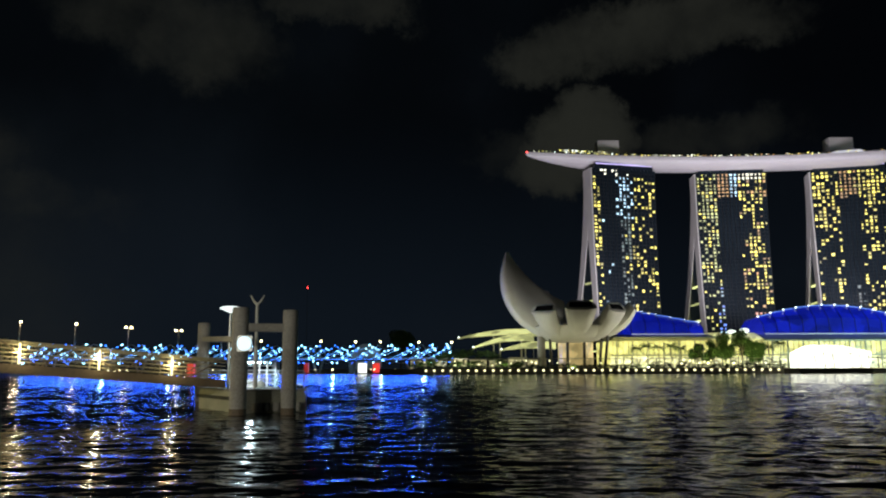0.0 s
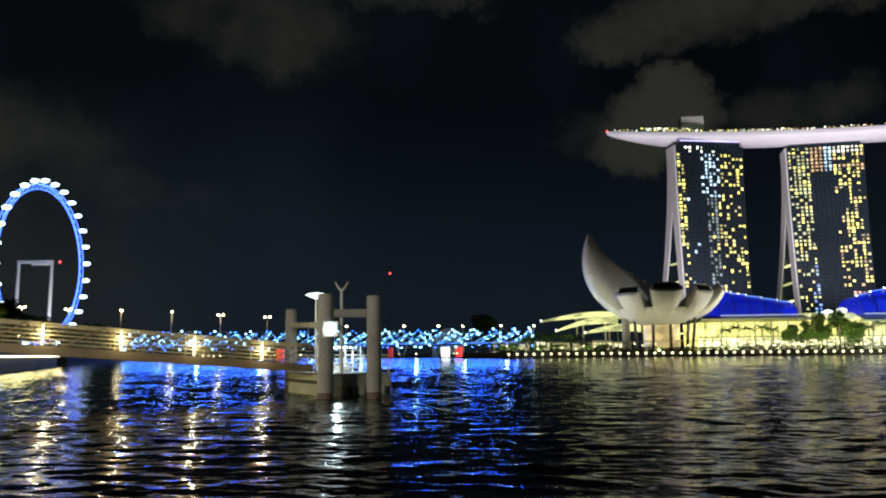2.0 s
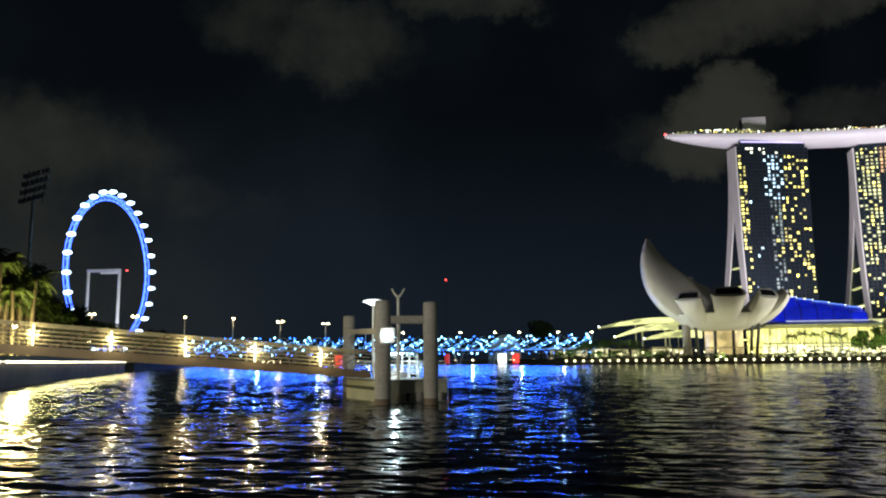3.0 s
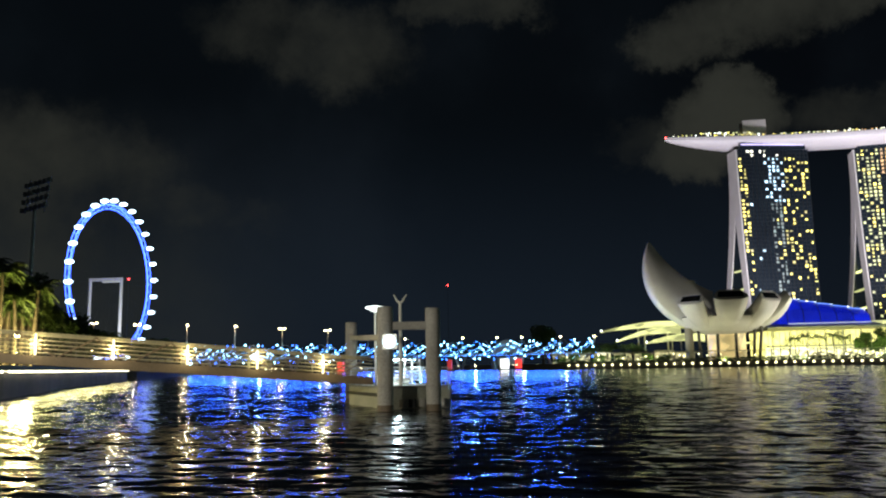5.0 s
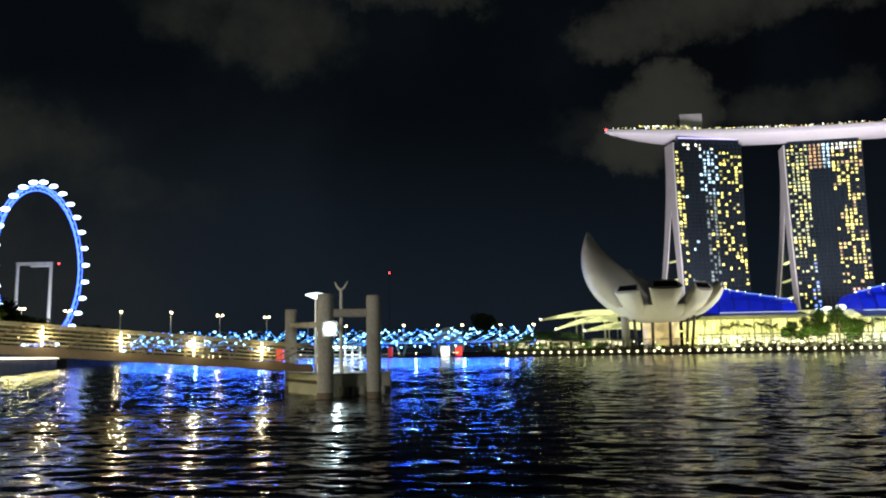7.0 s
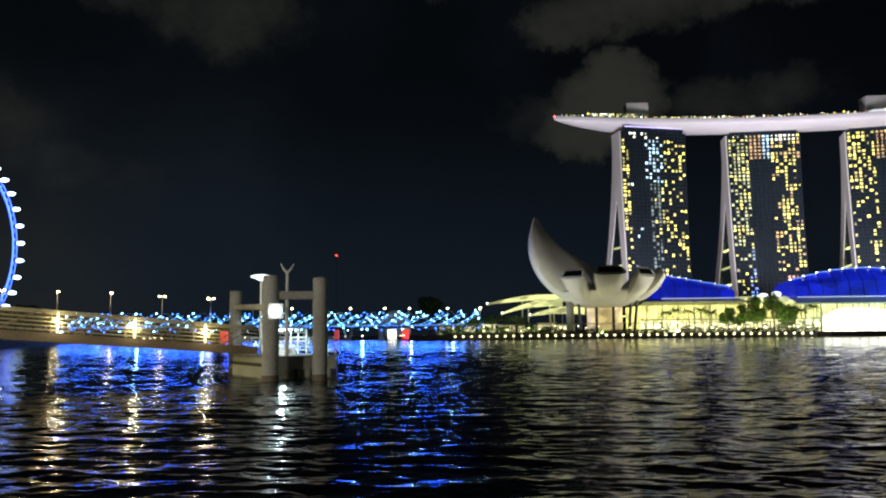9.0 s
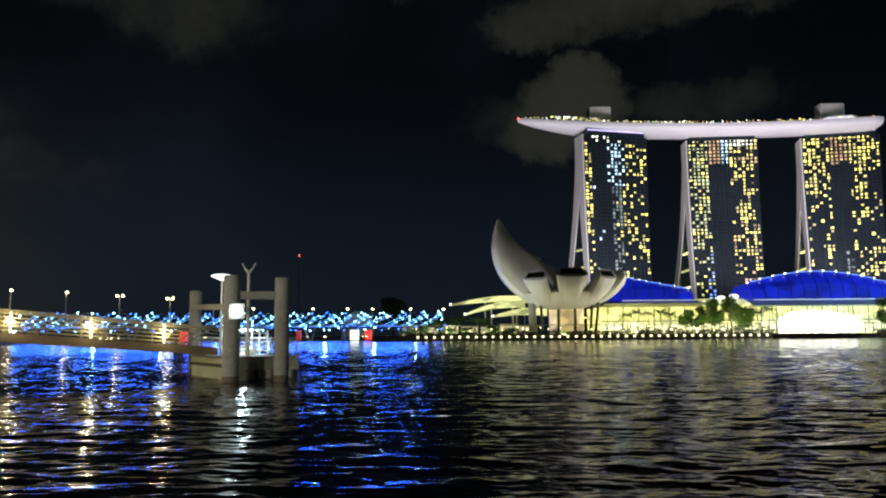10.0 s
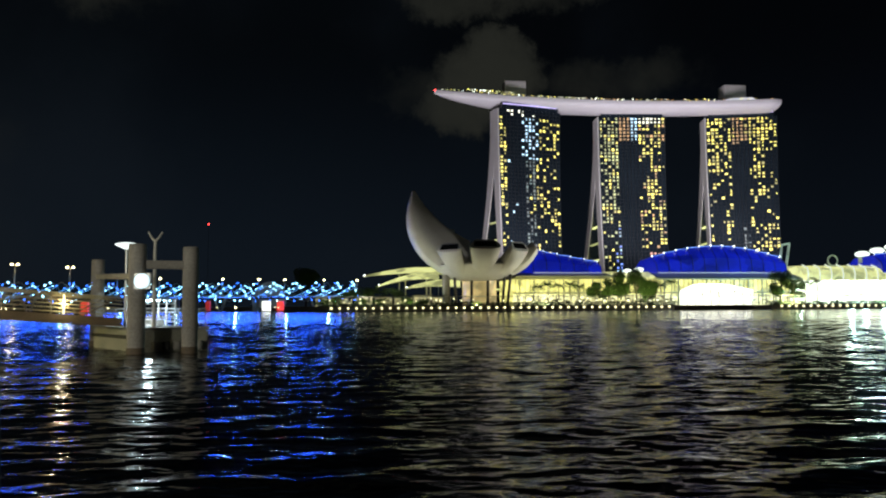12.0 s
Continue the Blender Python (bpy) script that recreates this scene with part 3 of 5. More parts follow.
def finger(phi, outer, inner, w0, w1, wmid=None):
    c, s = math.cos(radians(phi)), math.sin(radians(phi))

    def place(r, z, off):
        return Vector((r * c - off * s, r * s + off * c, z))

    rings = []
    steps = 18
    for i in range(steps + 1):
        t = i / steps
        o, q = bez([(*p, 0) for p in outer], t), bez([(*p, 0) for p in inner], t)
        w = (w0 + (w1 - w0) * t if wmid is None else (1 - t) ** 2 * w0 + 2 * t * (1 - t) * wmid + t * t * w1) / 2
        prof = []
        for f, k in ((0.0, 0.55), (0.0, -0.55), (0.35, -0.86), (0.75, -0.98), (0.93, -0.78), (1.0, -0.4), (1.0, 0.4), (0.93, 0.78), (0.75, 0.98), (0.35, 0.86)):
            p = q.lerp(o, f)
            prof.append(place(p.x, p.y, k * w))
        rings.append(prof)
    bm = bmesh.new()
    loft(bm, rings)
    f = part("finger", bm, M_WHITE, museum, smooth=True)
    o, q = Vector((*outer[3], 0)), Vector((*inner[3], 0))
    nrm = Vector(((o - q).y * -1, (o - q).x, 0)).normalized()
    if nrm.x < 0:
        nrm = -nrm
    a, b = q.lerp(o, 0.18), q.lerp(o, 0.74)
    bm = bmesh.new()
    loft(bm, [[place((p + nrm * e).x, (p + nrm * e).y, k * w1 / 2) for p, k in ((a, -0.66), (a, 0.66), (b, 0.74), (b, -0.74))] for e in (-0.3, 0.12)])
    part("skylight", bm, M_DARKGLASS, f, "dark skylight glass in the finger tip")


short_o = [(7, 14.2), (18, 14.5), (24.0, 19.0), (27.2, 27.0)]
short_i = [(3, 20), (9, 20), (16, 22.5), (24.4, 31.8)]
for phi, k, w, lift in ((229, 1.0, 14.5, 0.0), (270, 1.0, 16.0, 1.2), (313, 1.05, 14.5, 0.5), (349, 1.17, 13.0, 1.5), (26, 1.12, 12.0, 3.0), (66, 1.05, 12, 2.0), (104, 1.0, 13, 4.5)):
    finger(phi, [(r * k, z + lift * i / 3) for i, (r, z) in enumerate(short_o)], [(r * k, z + lift * i / 3) for i, (r, z) in enumerate(short_i)], 5.0, w)
finger(181, [(7, 14.5), (24, 15.0), (44.5, 34), (33.8, 60.0)], [(4, 34), (13.5, 38.0), (24.5, 45), (32.2, 59.7)], 10, 3.5, 24)
finger(146, [(7, 14.5), (18, 16), (24, 25), (22, 37)], [(3, 23), (8, 26), (12, 32), (14, 41)], 7, 8, 13)
bm = bmesh.new()
prof = [(5.5, 13.2), (9, 13.5), (14, 14.7), (18.5, 17.4), (21.3, 21.2), (20.3, 21.9), (12, 20.8), (6, 20.8)]
loft(bm, [[(r * math.cos(k * math.tau / 40), r * math.sin(k * math.tau / 40), z) for k in range(40)] for r, z in prof])
part("bowl", bm, M_WHITE, museum, smooth=True)
for az, lean in ((-12.0, -0.6), (-4.0, 0.3), (4.5, 0.2), (12.2, 1.2), (14.6, 2.0)):
    bm = bmesh.new()
    tube(bm, [(az, -6, 0), (az + lean, -6, 15.2 if abs(az) < 10 else 16.5)], 0.75, 8)
    part("column", bm, M_COLUMN, museum)
bm = bmesh.new()
tube(bm, [(-16.5, -2, 0), (-16.5, -2, 16.5)], 2.0, 16)
part("lift_shaft", bm, M_CONC, museum)
bm = bmesh.new()
tube(bm, [(2, 5, 0), (2, 5, 14)], 9, 24)
part("lobby_glazing", bm, lit_wall("lit_lobby_glass", (1.0, 0.72, 0.30), 0.6, 0.08), museum)


# ---- hotel towers and sky park ----
def tower(corner, angle, w, top, bot, belly, seed, rule):
    a = radians(angle)
    U, V = Vector((math.cos(a), math.sin(a), 0)), Vector((-math.sin(a), math.cos(a), 0))
    H, base = 183.0, 2.2
    ob = thing("hotel_tower", (corner.x, corner.y, base), "tall dark glass hotel tower with lit rooms, painted reflections and splayed white ends", "tower", "three hotel towers")

    def wide(u, h):
        return U * (u * (1 + 4.6 * h / w))

    def bow(h):
        return -belly * (1 - h) ** 2

    def slab(name, u0, u1, near, far, material, label=""):
        rings = []
        for i in range(19):
            h = i / 18
            n0, f0 = near(h), far(h)
            rings.append([wide(u0, h) + V * n0 + Vector((0, 0, h * H)), wide(u1, h) + V * n0 + Vector((0, 0, h * H)), wide(u1, h) + V * f0 + Vector((0, 0, h * H)), wide(u0, h) + V * f0 + Vector((0, 0, h * H))])
        bm = bmesh.new()
        loft(bm, rings)
        return part(name, bm, material, ob, label)

    def back(h):
        return top + (bot - top) * max(0.0, 1 - h / 0.9) ** 1.5

    def thick(h):
        """The two slabs lean together and meet two thirds up."""
        return (back(h) - bow(h)) * (0.15 + 0.348 * min(1.0, h / 0.68) ** 2.4)

    slab("front_slab", 0.9, w, bow, lambda h: bow(h) + thick(h), M_FACADE, "dark curtain glass front slab")
    slab("rear_slab", 0.9, w, lambda h: max(back(h) - thick(h), bow(h) + thick(h) + 0.01), back, M_FACADE, "dark glass leaning rear slab")
    slab("front_end_wall", 0, 0.9, bow, lambda h: bow(h) + thick(h), M_TOWERWALL, "white end wall")
    slab("rear_end_wall", 0, 0.9, lambda h: max(back(h) - thick(h), bow(h) + thick(h) + 0.01), back, M_TOWERWALL, "white leaning end wall")
    for h in (0.08, 0.16, 0.24, 0.33, 0.42):
        bm = bmesh.new()
        g0, g1 = bow(h) + thick(h), back(h) - thick(h)
        if g1 - g0 < 1.5:
            continue
        loft(bm, [[U * u + V * g + Vector((0, 0, h * H + z)) for g, z in ((g0, 0), (g1, 0), (g1, 1.3), (g0, 1.3))] for u in (1.5, 4)])
        part("bridge", bm, E_GREENY, ob, "lit link bridge between the slabs")
    cols, rows = 17, 54
    cw, fh = (w - 1.6) / cols, H / rows
    for c in range(cols + 1):
        bm = bmesh.new()
        u = 1.2 + c * cw
        loft(bm, [[wide(u + e, k / 9) + V * (bow(k / 9) + o) + Vector((0, 0, k / 9 * H)) for e, o in ((-0.13, 0.1), (0.13, 0.1), (0.13, -0.55), (-0.13, -0.55))] for k in range(10)])
        part("fin", bm, M_FIN, ob)
    bm = bmesh.new()
    for r in range(1, rows):
        h = r / rows
        loft(bm, [[wide(u, h) + V * (bow(h) + o) + Vector((0, 0, h * H + z)) for o, z in ((0.1, -0.16), (0.1, 0.16), (-0.4, 0.16), (-0.4, -0.16))] for u in (1.2, w - 0.4)])
    tagged(part("floor_edging", bm, M_FIN, ob, "thin floor edges across the glass"), kind="stuff")
    rr = random.Random(seed)
    panes = {}
    for c in range(cols):
        for r in range(4, rows):
            m = rule((c + 0.5) / cols, (r + 0.5) / rows, rr)
            # whole groups of rooms are taken or empty
            if m in (E_WARM, E_AMBER) and r < 46 and noise.noise((c * 0.34, r * 0.17, seed * 7.3)) < rr.uniform(-0.6, -0.02):
                continue
            if m is None:
                continue
            if m.name not in panes:
                b2 = bmesh.new()
                box(b2, 0, 0, -fh * 0.36, cw * 0.57, 0.12, fh * 0.58)
                panes[m.name] = mesh_of("window", b2, m)
            h = (r + 0.5) / rows
            p = wide(1.2 + (c + 0.5) * cw, h) + V * (bow(h) - 0.10) + Vector((0, 0, h * H))
            tilt = math.atan2(2 * belly * (1 - h), H)
            # curtains leave some windows narrow or half lit, and suites run across two bays; painted teal reflections
            # vary freely
            dim = m.name.startswith("dim")
            size = Matrix.Diagonal((rr.choice((0.45, 0.7, 0.9, 1.0, 1.2)), 1, rr.choice((0.55, 0.8, 1.0, 1.15)), 1)) if not dim else Matrix.Diagonal((rr.uniform(0.3, 1.3), 1, rr.uniform(0.3, 1.5), 1))
            shared("window", panes[m.name], ob, Matrix.Translation(p) @ Matrix.Rotation(a, 4, "Z") @ Matrix.Rotation(-tilt, 4, "X") @ size)
    return ob


def rooms_first(u, h, r):
    if h > 0.97:
        return E_CREAM if r.random() < 0.3 and u < 0.6 else None
    if u < 0.13:
        return E_WARM if r.random() < 0.62 else None
    if u < 0.36:
        return E_ICE if r.random() < 0.03 else None
    # ice panes here paint a light show mirrored in the glass
    if u < 0.62 and h > 0.74:
        return E_ICE if r.random() < 0.72 - abs(u - 0.5) * 3 else None
    # teal panes paint a faint mirrored streak
    if 0.40 < u < 0.60:
        if r.random() < 0.10:
            return E_WARM
        return E_TEAL if r.random() < 0.75 else None
    if u > 0.60:
        return E_WARM if r.random() < (0.46 if h > 0.45 else 0.38) else None
    return None


def rooms_second(u, h, r):
    # the lamp row under the hull, built as cream panes
    if h > 0.97 and 0.56 < u < 0.93:
        return E_CREAM
    if u < 0.30:
        # green panes paint the bright reflection high on this side
        if h > 0.5:
            return r.choice((E_GREENY, E_GREENY, E_WARM)) if r.random() < 0.75 else None
        if h < 0.42 and u > 0.2:
            return r.choice((E_BLUEW, E_ICE, E_GREENY)) if r.random() < 0.6 else None
        return r.choice((E_WARM, E_GREENY)) if r.random() < 0.45 else None
    if u < 0.60:
        # the amber grid paints buildings mirrored in the glass
        if h > 0.87:
            return E_ICE if 0.48 < u < 0.56 else E_AMBER if r.random() < 0.9 else None
        return None
    if h < 0.27 and u > 0.72:
        return E_PINK if r.random() < 0.7 else E_WARM if r.random() < 0.6 else None
    if h < 0.30:
        return None
    return r.choice((E_WARM, E_WARM, E_WARM, E_AMBER)) if r.random() < (0.75 if h > 0.7 else 0.62) else None


def rooms_third(u, h, r):
    if 0.16 < h < 0.27 and not u < 0.3:
        return None
    if u < 0.33:
        return E_WARM if r.random() < (0.62 if h > 0.68 else 0.28) else None
    if u < 0.60:
        # amber and teal panes paint reflections here as well
        if h > 0.85:
            return r.choice((E_AMBER, E_AMBER, E_WARM)) if r.random() < 0.9 else None
        return E_TEAL if u > 0.48 and h < 0.42 and r.random() < 0.6 else None
    if h < 0.2:
        return r.choice((E_WARM, E_PINK)) if u < 0.8 and r.random() < 0.6 else None
    return E_WARM if r.random() < (0.74 if h > 0.8 else 0.52) else None


tower(polar(11.1, 708), 14.4, 61.0, 17, 60, 11.0, 1, rooms_first)
tower(polar(18.4, 760), -5.0, 62.0, 20, 112, 20.0, 2, rooms_second)
tower(polar(25.85, 795), -13.5, 64.0, 22, 92, 18.0, 5, rooms_third)

park = thing("sky_park", (0, 0, 184.95), "long boat-shaped white sky park laid across three towers", "roof terrace")


def park_line(x):
    return 679 + 21.5 * (1 - ((x - 240) / 165) ** 2) + 19


X0, X1 = 76.0, 408.0
rings, rim = [], []
for i in range(61):
    s = i / 60
    x = X0 + (X1 - X0) * s
    k = min(1.0, math.sin(min(1.0, s / 0.30) * math.pi / 2) ** 0.75 + 0.02)
    k2 = min(1.0, ((1 - s) / 0.02) ** 0.5 * 0.2 + 0.8)
    hw, dep = 19.0 * k * k2, 7.4 * (0.22 + 0.78 * k) * k2
    y = park_line(x) - (1 - k) * 16
    top = 11.5
    ring = []
    for q in range(13):
        a = math.pi * q / 12
        ring.append((x, y - hw * math.cos(a), top - 1.6 - dep * math.sin(a) ** 0.8))
    ring += [(x, y + hw, top), (x, y - hw, top)]
    rings.append(ring)
    rim.append((x, y, hw))
bm = bmesh.new()
loft(bm, rings)
part("hull", bm, M_SKYHULL, park, smooth=True)
# lilac coves where the hull meets each tower
for c, ang, w in ((polar(11.1, 708), 14.4, 61), (polar(18.4, 760), -5.0, 62), (polar(25.85, 795), -13.5, 64)):
    a = radians(ang)
    bm = bmesh.new()
    U, V = Vector((math.cos(a), math.sin(a), 0)), Vector((-math.sin(a), math.cos(a), 0))
    mid = c + U * (w / 2 + 2) - V * 1.2
    box(bm, mid.x, mid.y, 0.25, w - 2, 2.2, 4.2, a)
    part("collar", bm, M_FACADE, park, "dark glass collar over a tower")
    bm = bmesh.new()
    mid = mid - V * 1.4
    box(bm, mid.x, mid.y, 3.4, w - 4, 0.5, 0.9, a)
    part("cove_light", bm, E_PURPLE, park, "lilac cove light")
# parapet lights and planting on the deck
spark = {}
for m in (E_CREAM, E_GREENY, E_AMBER, E_RIBW, E_WARM):
    b2 = bmesh.new()
    ball(b2, (0, 0, 0), 0.62, 6)
    spark[m.name] = mesh_of("deck_light", b2, m)
lights = [(108 + 1.9 * i, 2.9) for i in range(24)] + [(112 + 1.7 * i, 1.3) for i in range(27)] + [(160 + 1.8 * i, 1.1) for i in range(36)] + [(84 + 3.6 * i, 1.0) for i in range(7)]
lights += [(rnd.uniform(228, 402), rnd.uniform(0.5, 2.0)) for i in range(70)]
for x, up in lights:
    if rnd.random() < 0.22:
        continue
    k = min(60, int((x - X0) / (X1 - X0) * 60))
    m = rnd.choice((E_WARM, E_CREAM, E_GREENY, E_GREENY, E_RIBW) if x < 158 else (E_AMBER, E_CREAM, E_WARM, E_CREAM, E_GREENY))
    shared("deck_light", spark[m.name], park, Matrix.Translation((x + rnd.uniform(-0.7, 0.7), rim[k][1] - rim[k][2] * 0.96, 11.6 + up + rnd.uniform(-0.25, 0.25))) @ Matrix.Scale(rnd.uniform(0.6, 1.1), 4))
bm = bmesh.new()
for i in range(420):
    x = rnd.uniform(150, X1 - 50)
    k = min(60, int((x - X0) / (X1 - X0) * 60))
    bmesh.ops.create_icosphere(bm, subdivisions=1, radius=rnd.uniform(0.7, 1.8), matrix=Matrix.Translation((x, rim[k][1] - rim[k][2] * rnd.uniform(0.2, 0.9), 11.5 + rnd.uniform(0.4, 1.8))))
tagged(part("planting", bm, M_LEAF, park, "low garden planting along the deck"), kind="stuff")
for x, w, z in ((155, 20, 11.5), (369, 22, 11.5)):
    bm = bmesh.new()
    box(bm, x, park_line(x) - 4, z, w, 14, 16.8)
    bmesh.ops.bevel(bm, geom=bm.edges[:], offset=0.3, segments=1, affect="EDGES")
    part("plant_room", bm, M_GREY, park, "plain grey plant room")
bm = bmesh.new()
loft(bm, [[(350, park_line(350) - 14, 11.6), (388, park_line(388) - 14, 11.6), (388, park_line(388) - 4, 11.6), (350, park_line(350) - 4, 11.6)], [(360, park_line(360) - 12, 15.0), (384, park_line(384) - 12, 15.6), (384, park_line(384) - 6, 15.6), (360, park_line(360) - 6, 15.0)]])
part("lit_tent", bm, glowing("lilac_tent_light", (0.85, 0.82, 1.0), 0.8), park, "softly lit white tent roof")
bm = bmesh.new()
ball(bm, (X0 + 0.6, park_line(X0) - 16, 11.2), 0.9, 8)
part("beacon", bm, E_RED, park, "red aviation beacon")


# ---- promenade ----
prom = thing("promenade", (0, 0, 0), "low concrete promenade wall at the far water edge", "promenade", kind="structure")
for x0, x1 in ((-30, 165), (214, 420)):
    bm = bmesh.new()
    box(bm, (x0 + x1) / 2, SHORE - 0.5, -2, x1 - x0, 5, 3.1)
    part("sea_wall", bm, M_WALLQ, prom)
    bm = bmesh.new()
    box(bm, (x0 + x1) / 2, SHORE - 1.2, 2.35, x1 - x0, 3.4, 0.35)
    part("coping", bm, M_WALLQ, prom)
    bm = bmesh.new()
    box(bm, (x0 + x1) / 2, SHORE + 0.6, 1.1, x1 - x0, 1.0, 1.25)
    part("recess_wall", bm, M_WALLQ, prom)
light_body = bmesh.new()
box(light_body, 0, 0.3, -0.55, 0.5, 0.5, 1.15)
me_body = mesh_of("housing", light_body, M_STEEL)
light_lens = bmesh.new()
ball(light_lens, (0, -0.1, 0.1), 0.55, 10, 0.85)
me_lens = mesh_of("lens", light_lens, E_PROM)
x = -8.0
while x < 380:
    if not 166 < x < 214:
        ob = thing("edge_light", (x, SHORE - 2.1, 1.65), "round warm edge light set in the promenade wall", "edge light", "row of promenade edge lights")
        shared("housing", me_body, ob, Matrix())
        shared("lens", me_lens, ob, Matrix())
    x += 3.95
rail = thing("promenade_railing", (0, SHORE + 1.4, 2.7), "thin steel railing along the promenade", "railing")
post = bmesh.new()
tube(post, [(0, 0, -0.4), (0, 0, 4.6)], 0.16, 6)
me_post = mesh_of("post", post, M_SOFFIT)
for i in range(34):
    shared("post", me_post, rail, Matrix.Translation((-14 + i * 9.0, 0, 0)))
bm = bmesh.new()
tube(bm, [(-16, 0, 4.5), (292, 0, 4.5)], 0.22, 6)
part("top_bar", bm, M_SOFFIT, rail)
bm = bmesh.new()
tube(bm, [(-16, 0, 0.7), (292, 0, 0.7)], 0.12, 6)
part("low_bar", bm, M_STEEL, rail)


def leaves(bm, centre, rx, rz, count, size, r):
    for _ in range(count):
        d = Vector((r.gauss(0, 1), r.gauss(0, 1), r.gauss(0, 1))).normalized() * (r.random() ** 0.4)
        p = Vector(centre) + Vector((d.x * rx, d.y * rx, d.z * rz))
        u = Vector((r.gauss(0, 1), r.gauss(0, 1), r.gauss(0, 0.6))).normalized()
        w = u.orthogonal().normalized()
        s = size * r.uniform(0.6, 1.3)
        bm.faces.new([bm.verts.new(p + e) for e in (u * s, w * s * 0.5, -u * s, -w * s * 0.5)])


def tree(at, h, spread, seed, label, count=900, leaf=0.6, group="", low=0.6):
    r = random.Random(seed)
    ob = thing("tree", at, label, "tree", group)
    bm = bmesh.new()
    tube(bm, [(0, 0, 0), (r.uniform(-.2, .2), 0, h * 0.25), (r.uniform(-.4, .4), 0, h * 0.5)], 0.03 * h, 8, r2=0.018 * h)
    tips = []
    for i in range(9):
        a = i * 0.9 + r.random()
        tip = Vector((math.cos(a) * spread * r.uniform(.35, .7), math.sin(a) * spread * r.uniform(.35, .7), h * r.uniform(low, .86)))
        tube(bm, [(0, 0, h * r.uniform(.3, .48)), tip * 0.6 + Vector((0, 0, h * 0.2)), tip], 0.014 * h, 6, r2=0.004 * h)
        tips.append(tip)
    part("trunk", bm, M_BARK, ob)
    bm = bmesh.new()
    tips.append(Vector((0, 0, h * 0.84)))
    for tip in tips:
        leaves(bm, tip, spread * r.uniform(.32, .5), h * r.uniform(.12, .19), count // len(tips), leaf, r)
    part("crown", bm, M_LEAF, ob)


def palm(at, h, seed, label, fl=3.2, group=""):
    r = random.Random(seed)
    ob = thing("palm", at, label, "palm tree", group)
    bm = bmesh.new()
    lean = r.uniform(-.5, .5)
    tube(bm, [(0, 0, 0), (lean * .3, 0, h * .5), (lean, 0, h)], 0.26, 8, r2=0.17)
    part("trunk", bm, M_BARK, ob)
    bm = bmesh.new()
    for i in range(26):
        a, up = i * 2.4 + r.random(), r.uniform(0.0, 1.35)
        c = Vector((math.cos(a), math.sin(a), 0))
        side = Vector((-c.y, c.x, 0))
        spine = []
        for k in range(6):
            s = k / 5
            spine.append(Vector((lean, 0, h)) + c * fl * s + Vector((0, 0, fl * (up * s - 0.95 * s * s))))
        tube(bm, spine, 0.05, 4, r2=0.02)
        for k in range(1, 6):
            for j in range(3):
                p = spine[k - 1].lerp(spine[k], j / 3)
                ln = fl * 0.34 * (1 - abs(k / 5 - .45))
                for s in (-1, 1):
                    q = p + side * s * ln + Vector((0, 0, -ln * 0.45)) + c * 0.2
                    bm.faces.new([bm.verts.new(v) for v in (p, p + c * 0.22, q)])
    part("fronds", bm, M_LEAF2, ob)


def hedge(x0, x1, y, h, seed):
    r = random.Random(seed)
    bm = bmesh.new()
    n = int((x1 - x0) * 22)
    for _ in range(n):
        x = r.uniform(x0, x1)
        top = h * (0.65 + 0.35 * noise.noise((x * 0.22, seed, 0)))
        leaves(bm, (x, y + r.uniform(-1, 1), 2.3 + r.random() * top), 0.5, 0.3, 2, 0.45, r)
    solid("hedge", bm, M_LEAF, "low dark clipped planting behind the promenade rail", "hedge", "stuff")


hedge(-14, 40, SHORE + 6, 2.4, 2)
hedge(40, 110, SHORE + 4, 3.2, 3)
hedge(112, 164, SHORE + 5, 3.4, 5)
hedge(214, 300, SHORE + 5, 3.2, 8)
for az, d, h, sp, sd in ((18.9, 425, 15.0, 6.0, 11), (19.8, 428, 18.5, 6.5, 12), (20.9, 426, 20.0, 6.5, 13), (18.0, 432, 13.0, 6.0, 14), (30.3, 450, 18.5, 6.5, 15), (21.8, 430, 14.0, 5.5, 16), (31.2, 448, 13.0, 6.0, 17)):
    tree(polar(az, d, 2.2), h, sp, sd, "dark broadleaf tree lit from the shops behind it", 4200, 0.5, "waterfront trees", 0.36)
for i, (az, h) in enumerate(((13.9, 11), (14.6, 12), (15.4, 11.5), (16.2, 12), (16.9, 10.5), (22.0, 12), (22.6, 11), (23.3, 12.5), (31.2, 12), (31.9, 11.5), (32.6, 12))):
    palm(polar(az, 436, 2.2), h, 30 + i, "young palm before the lit shop fronts", 4.3, "waterfront palms")
for az, dd in ((18.6, 420), (20.3, 421), (22.6, 424), (31.0, 442), (14.8, 428), (16.4, 428)):
    lamp("garden_uplight", "SPOT", polar(az, dd - 12, 3.0), polar(az, dd + 5, 12.0), 30000, (0.98, 1.0, 0.42), 0.3, 120)
tree(polar(1.5, 405, 2.2), 11.0, 6.5, 21, "low spreading dark tree beside the canopies", 900, 0.5)
tree(polar(3.2, 402, 2.2), 10.0, 7.0, 22, "low spreading dark tree beside the canopies", 900, 0.5)
tree(polar(-3.05, 560, 2.2), 29.0, 10.0, 23, "tall dark round-crowned tree near the bridge end", 3200, 0.9)
tree(polar(0.1, 400, 2.2), 9.0, 5.0, 24, "small tree lit yellow-green from below", 800, 0.5)
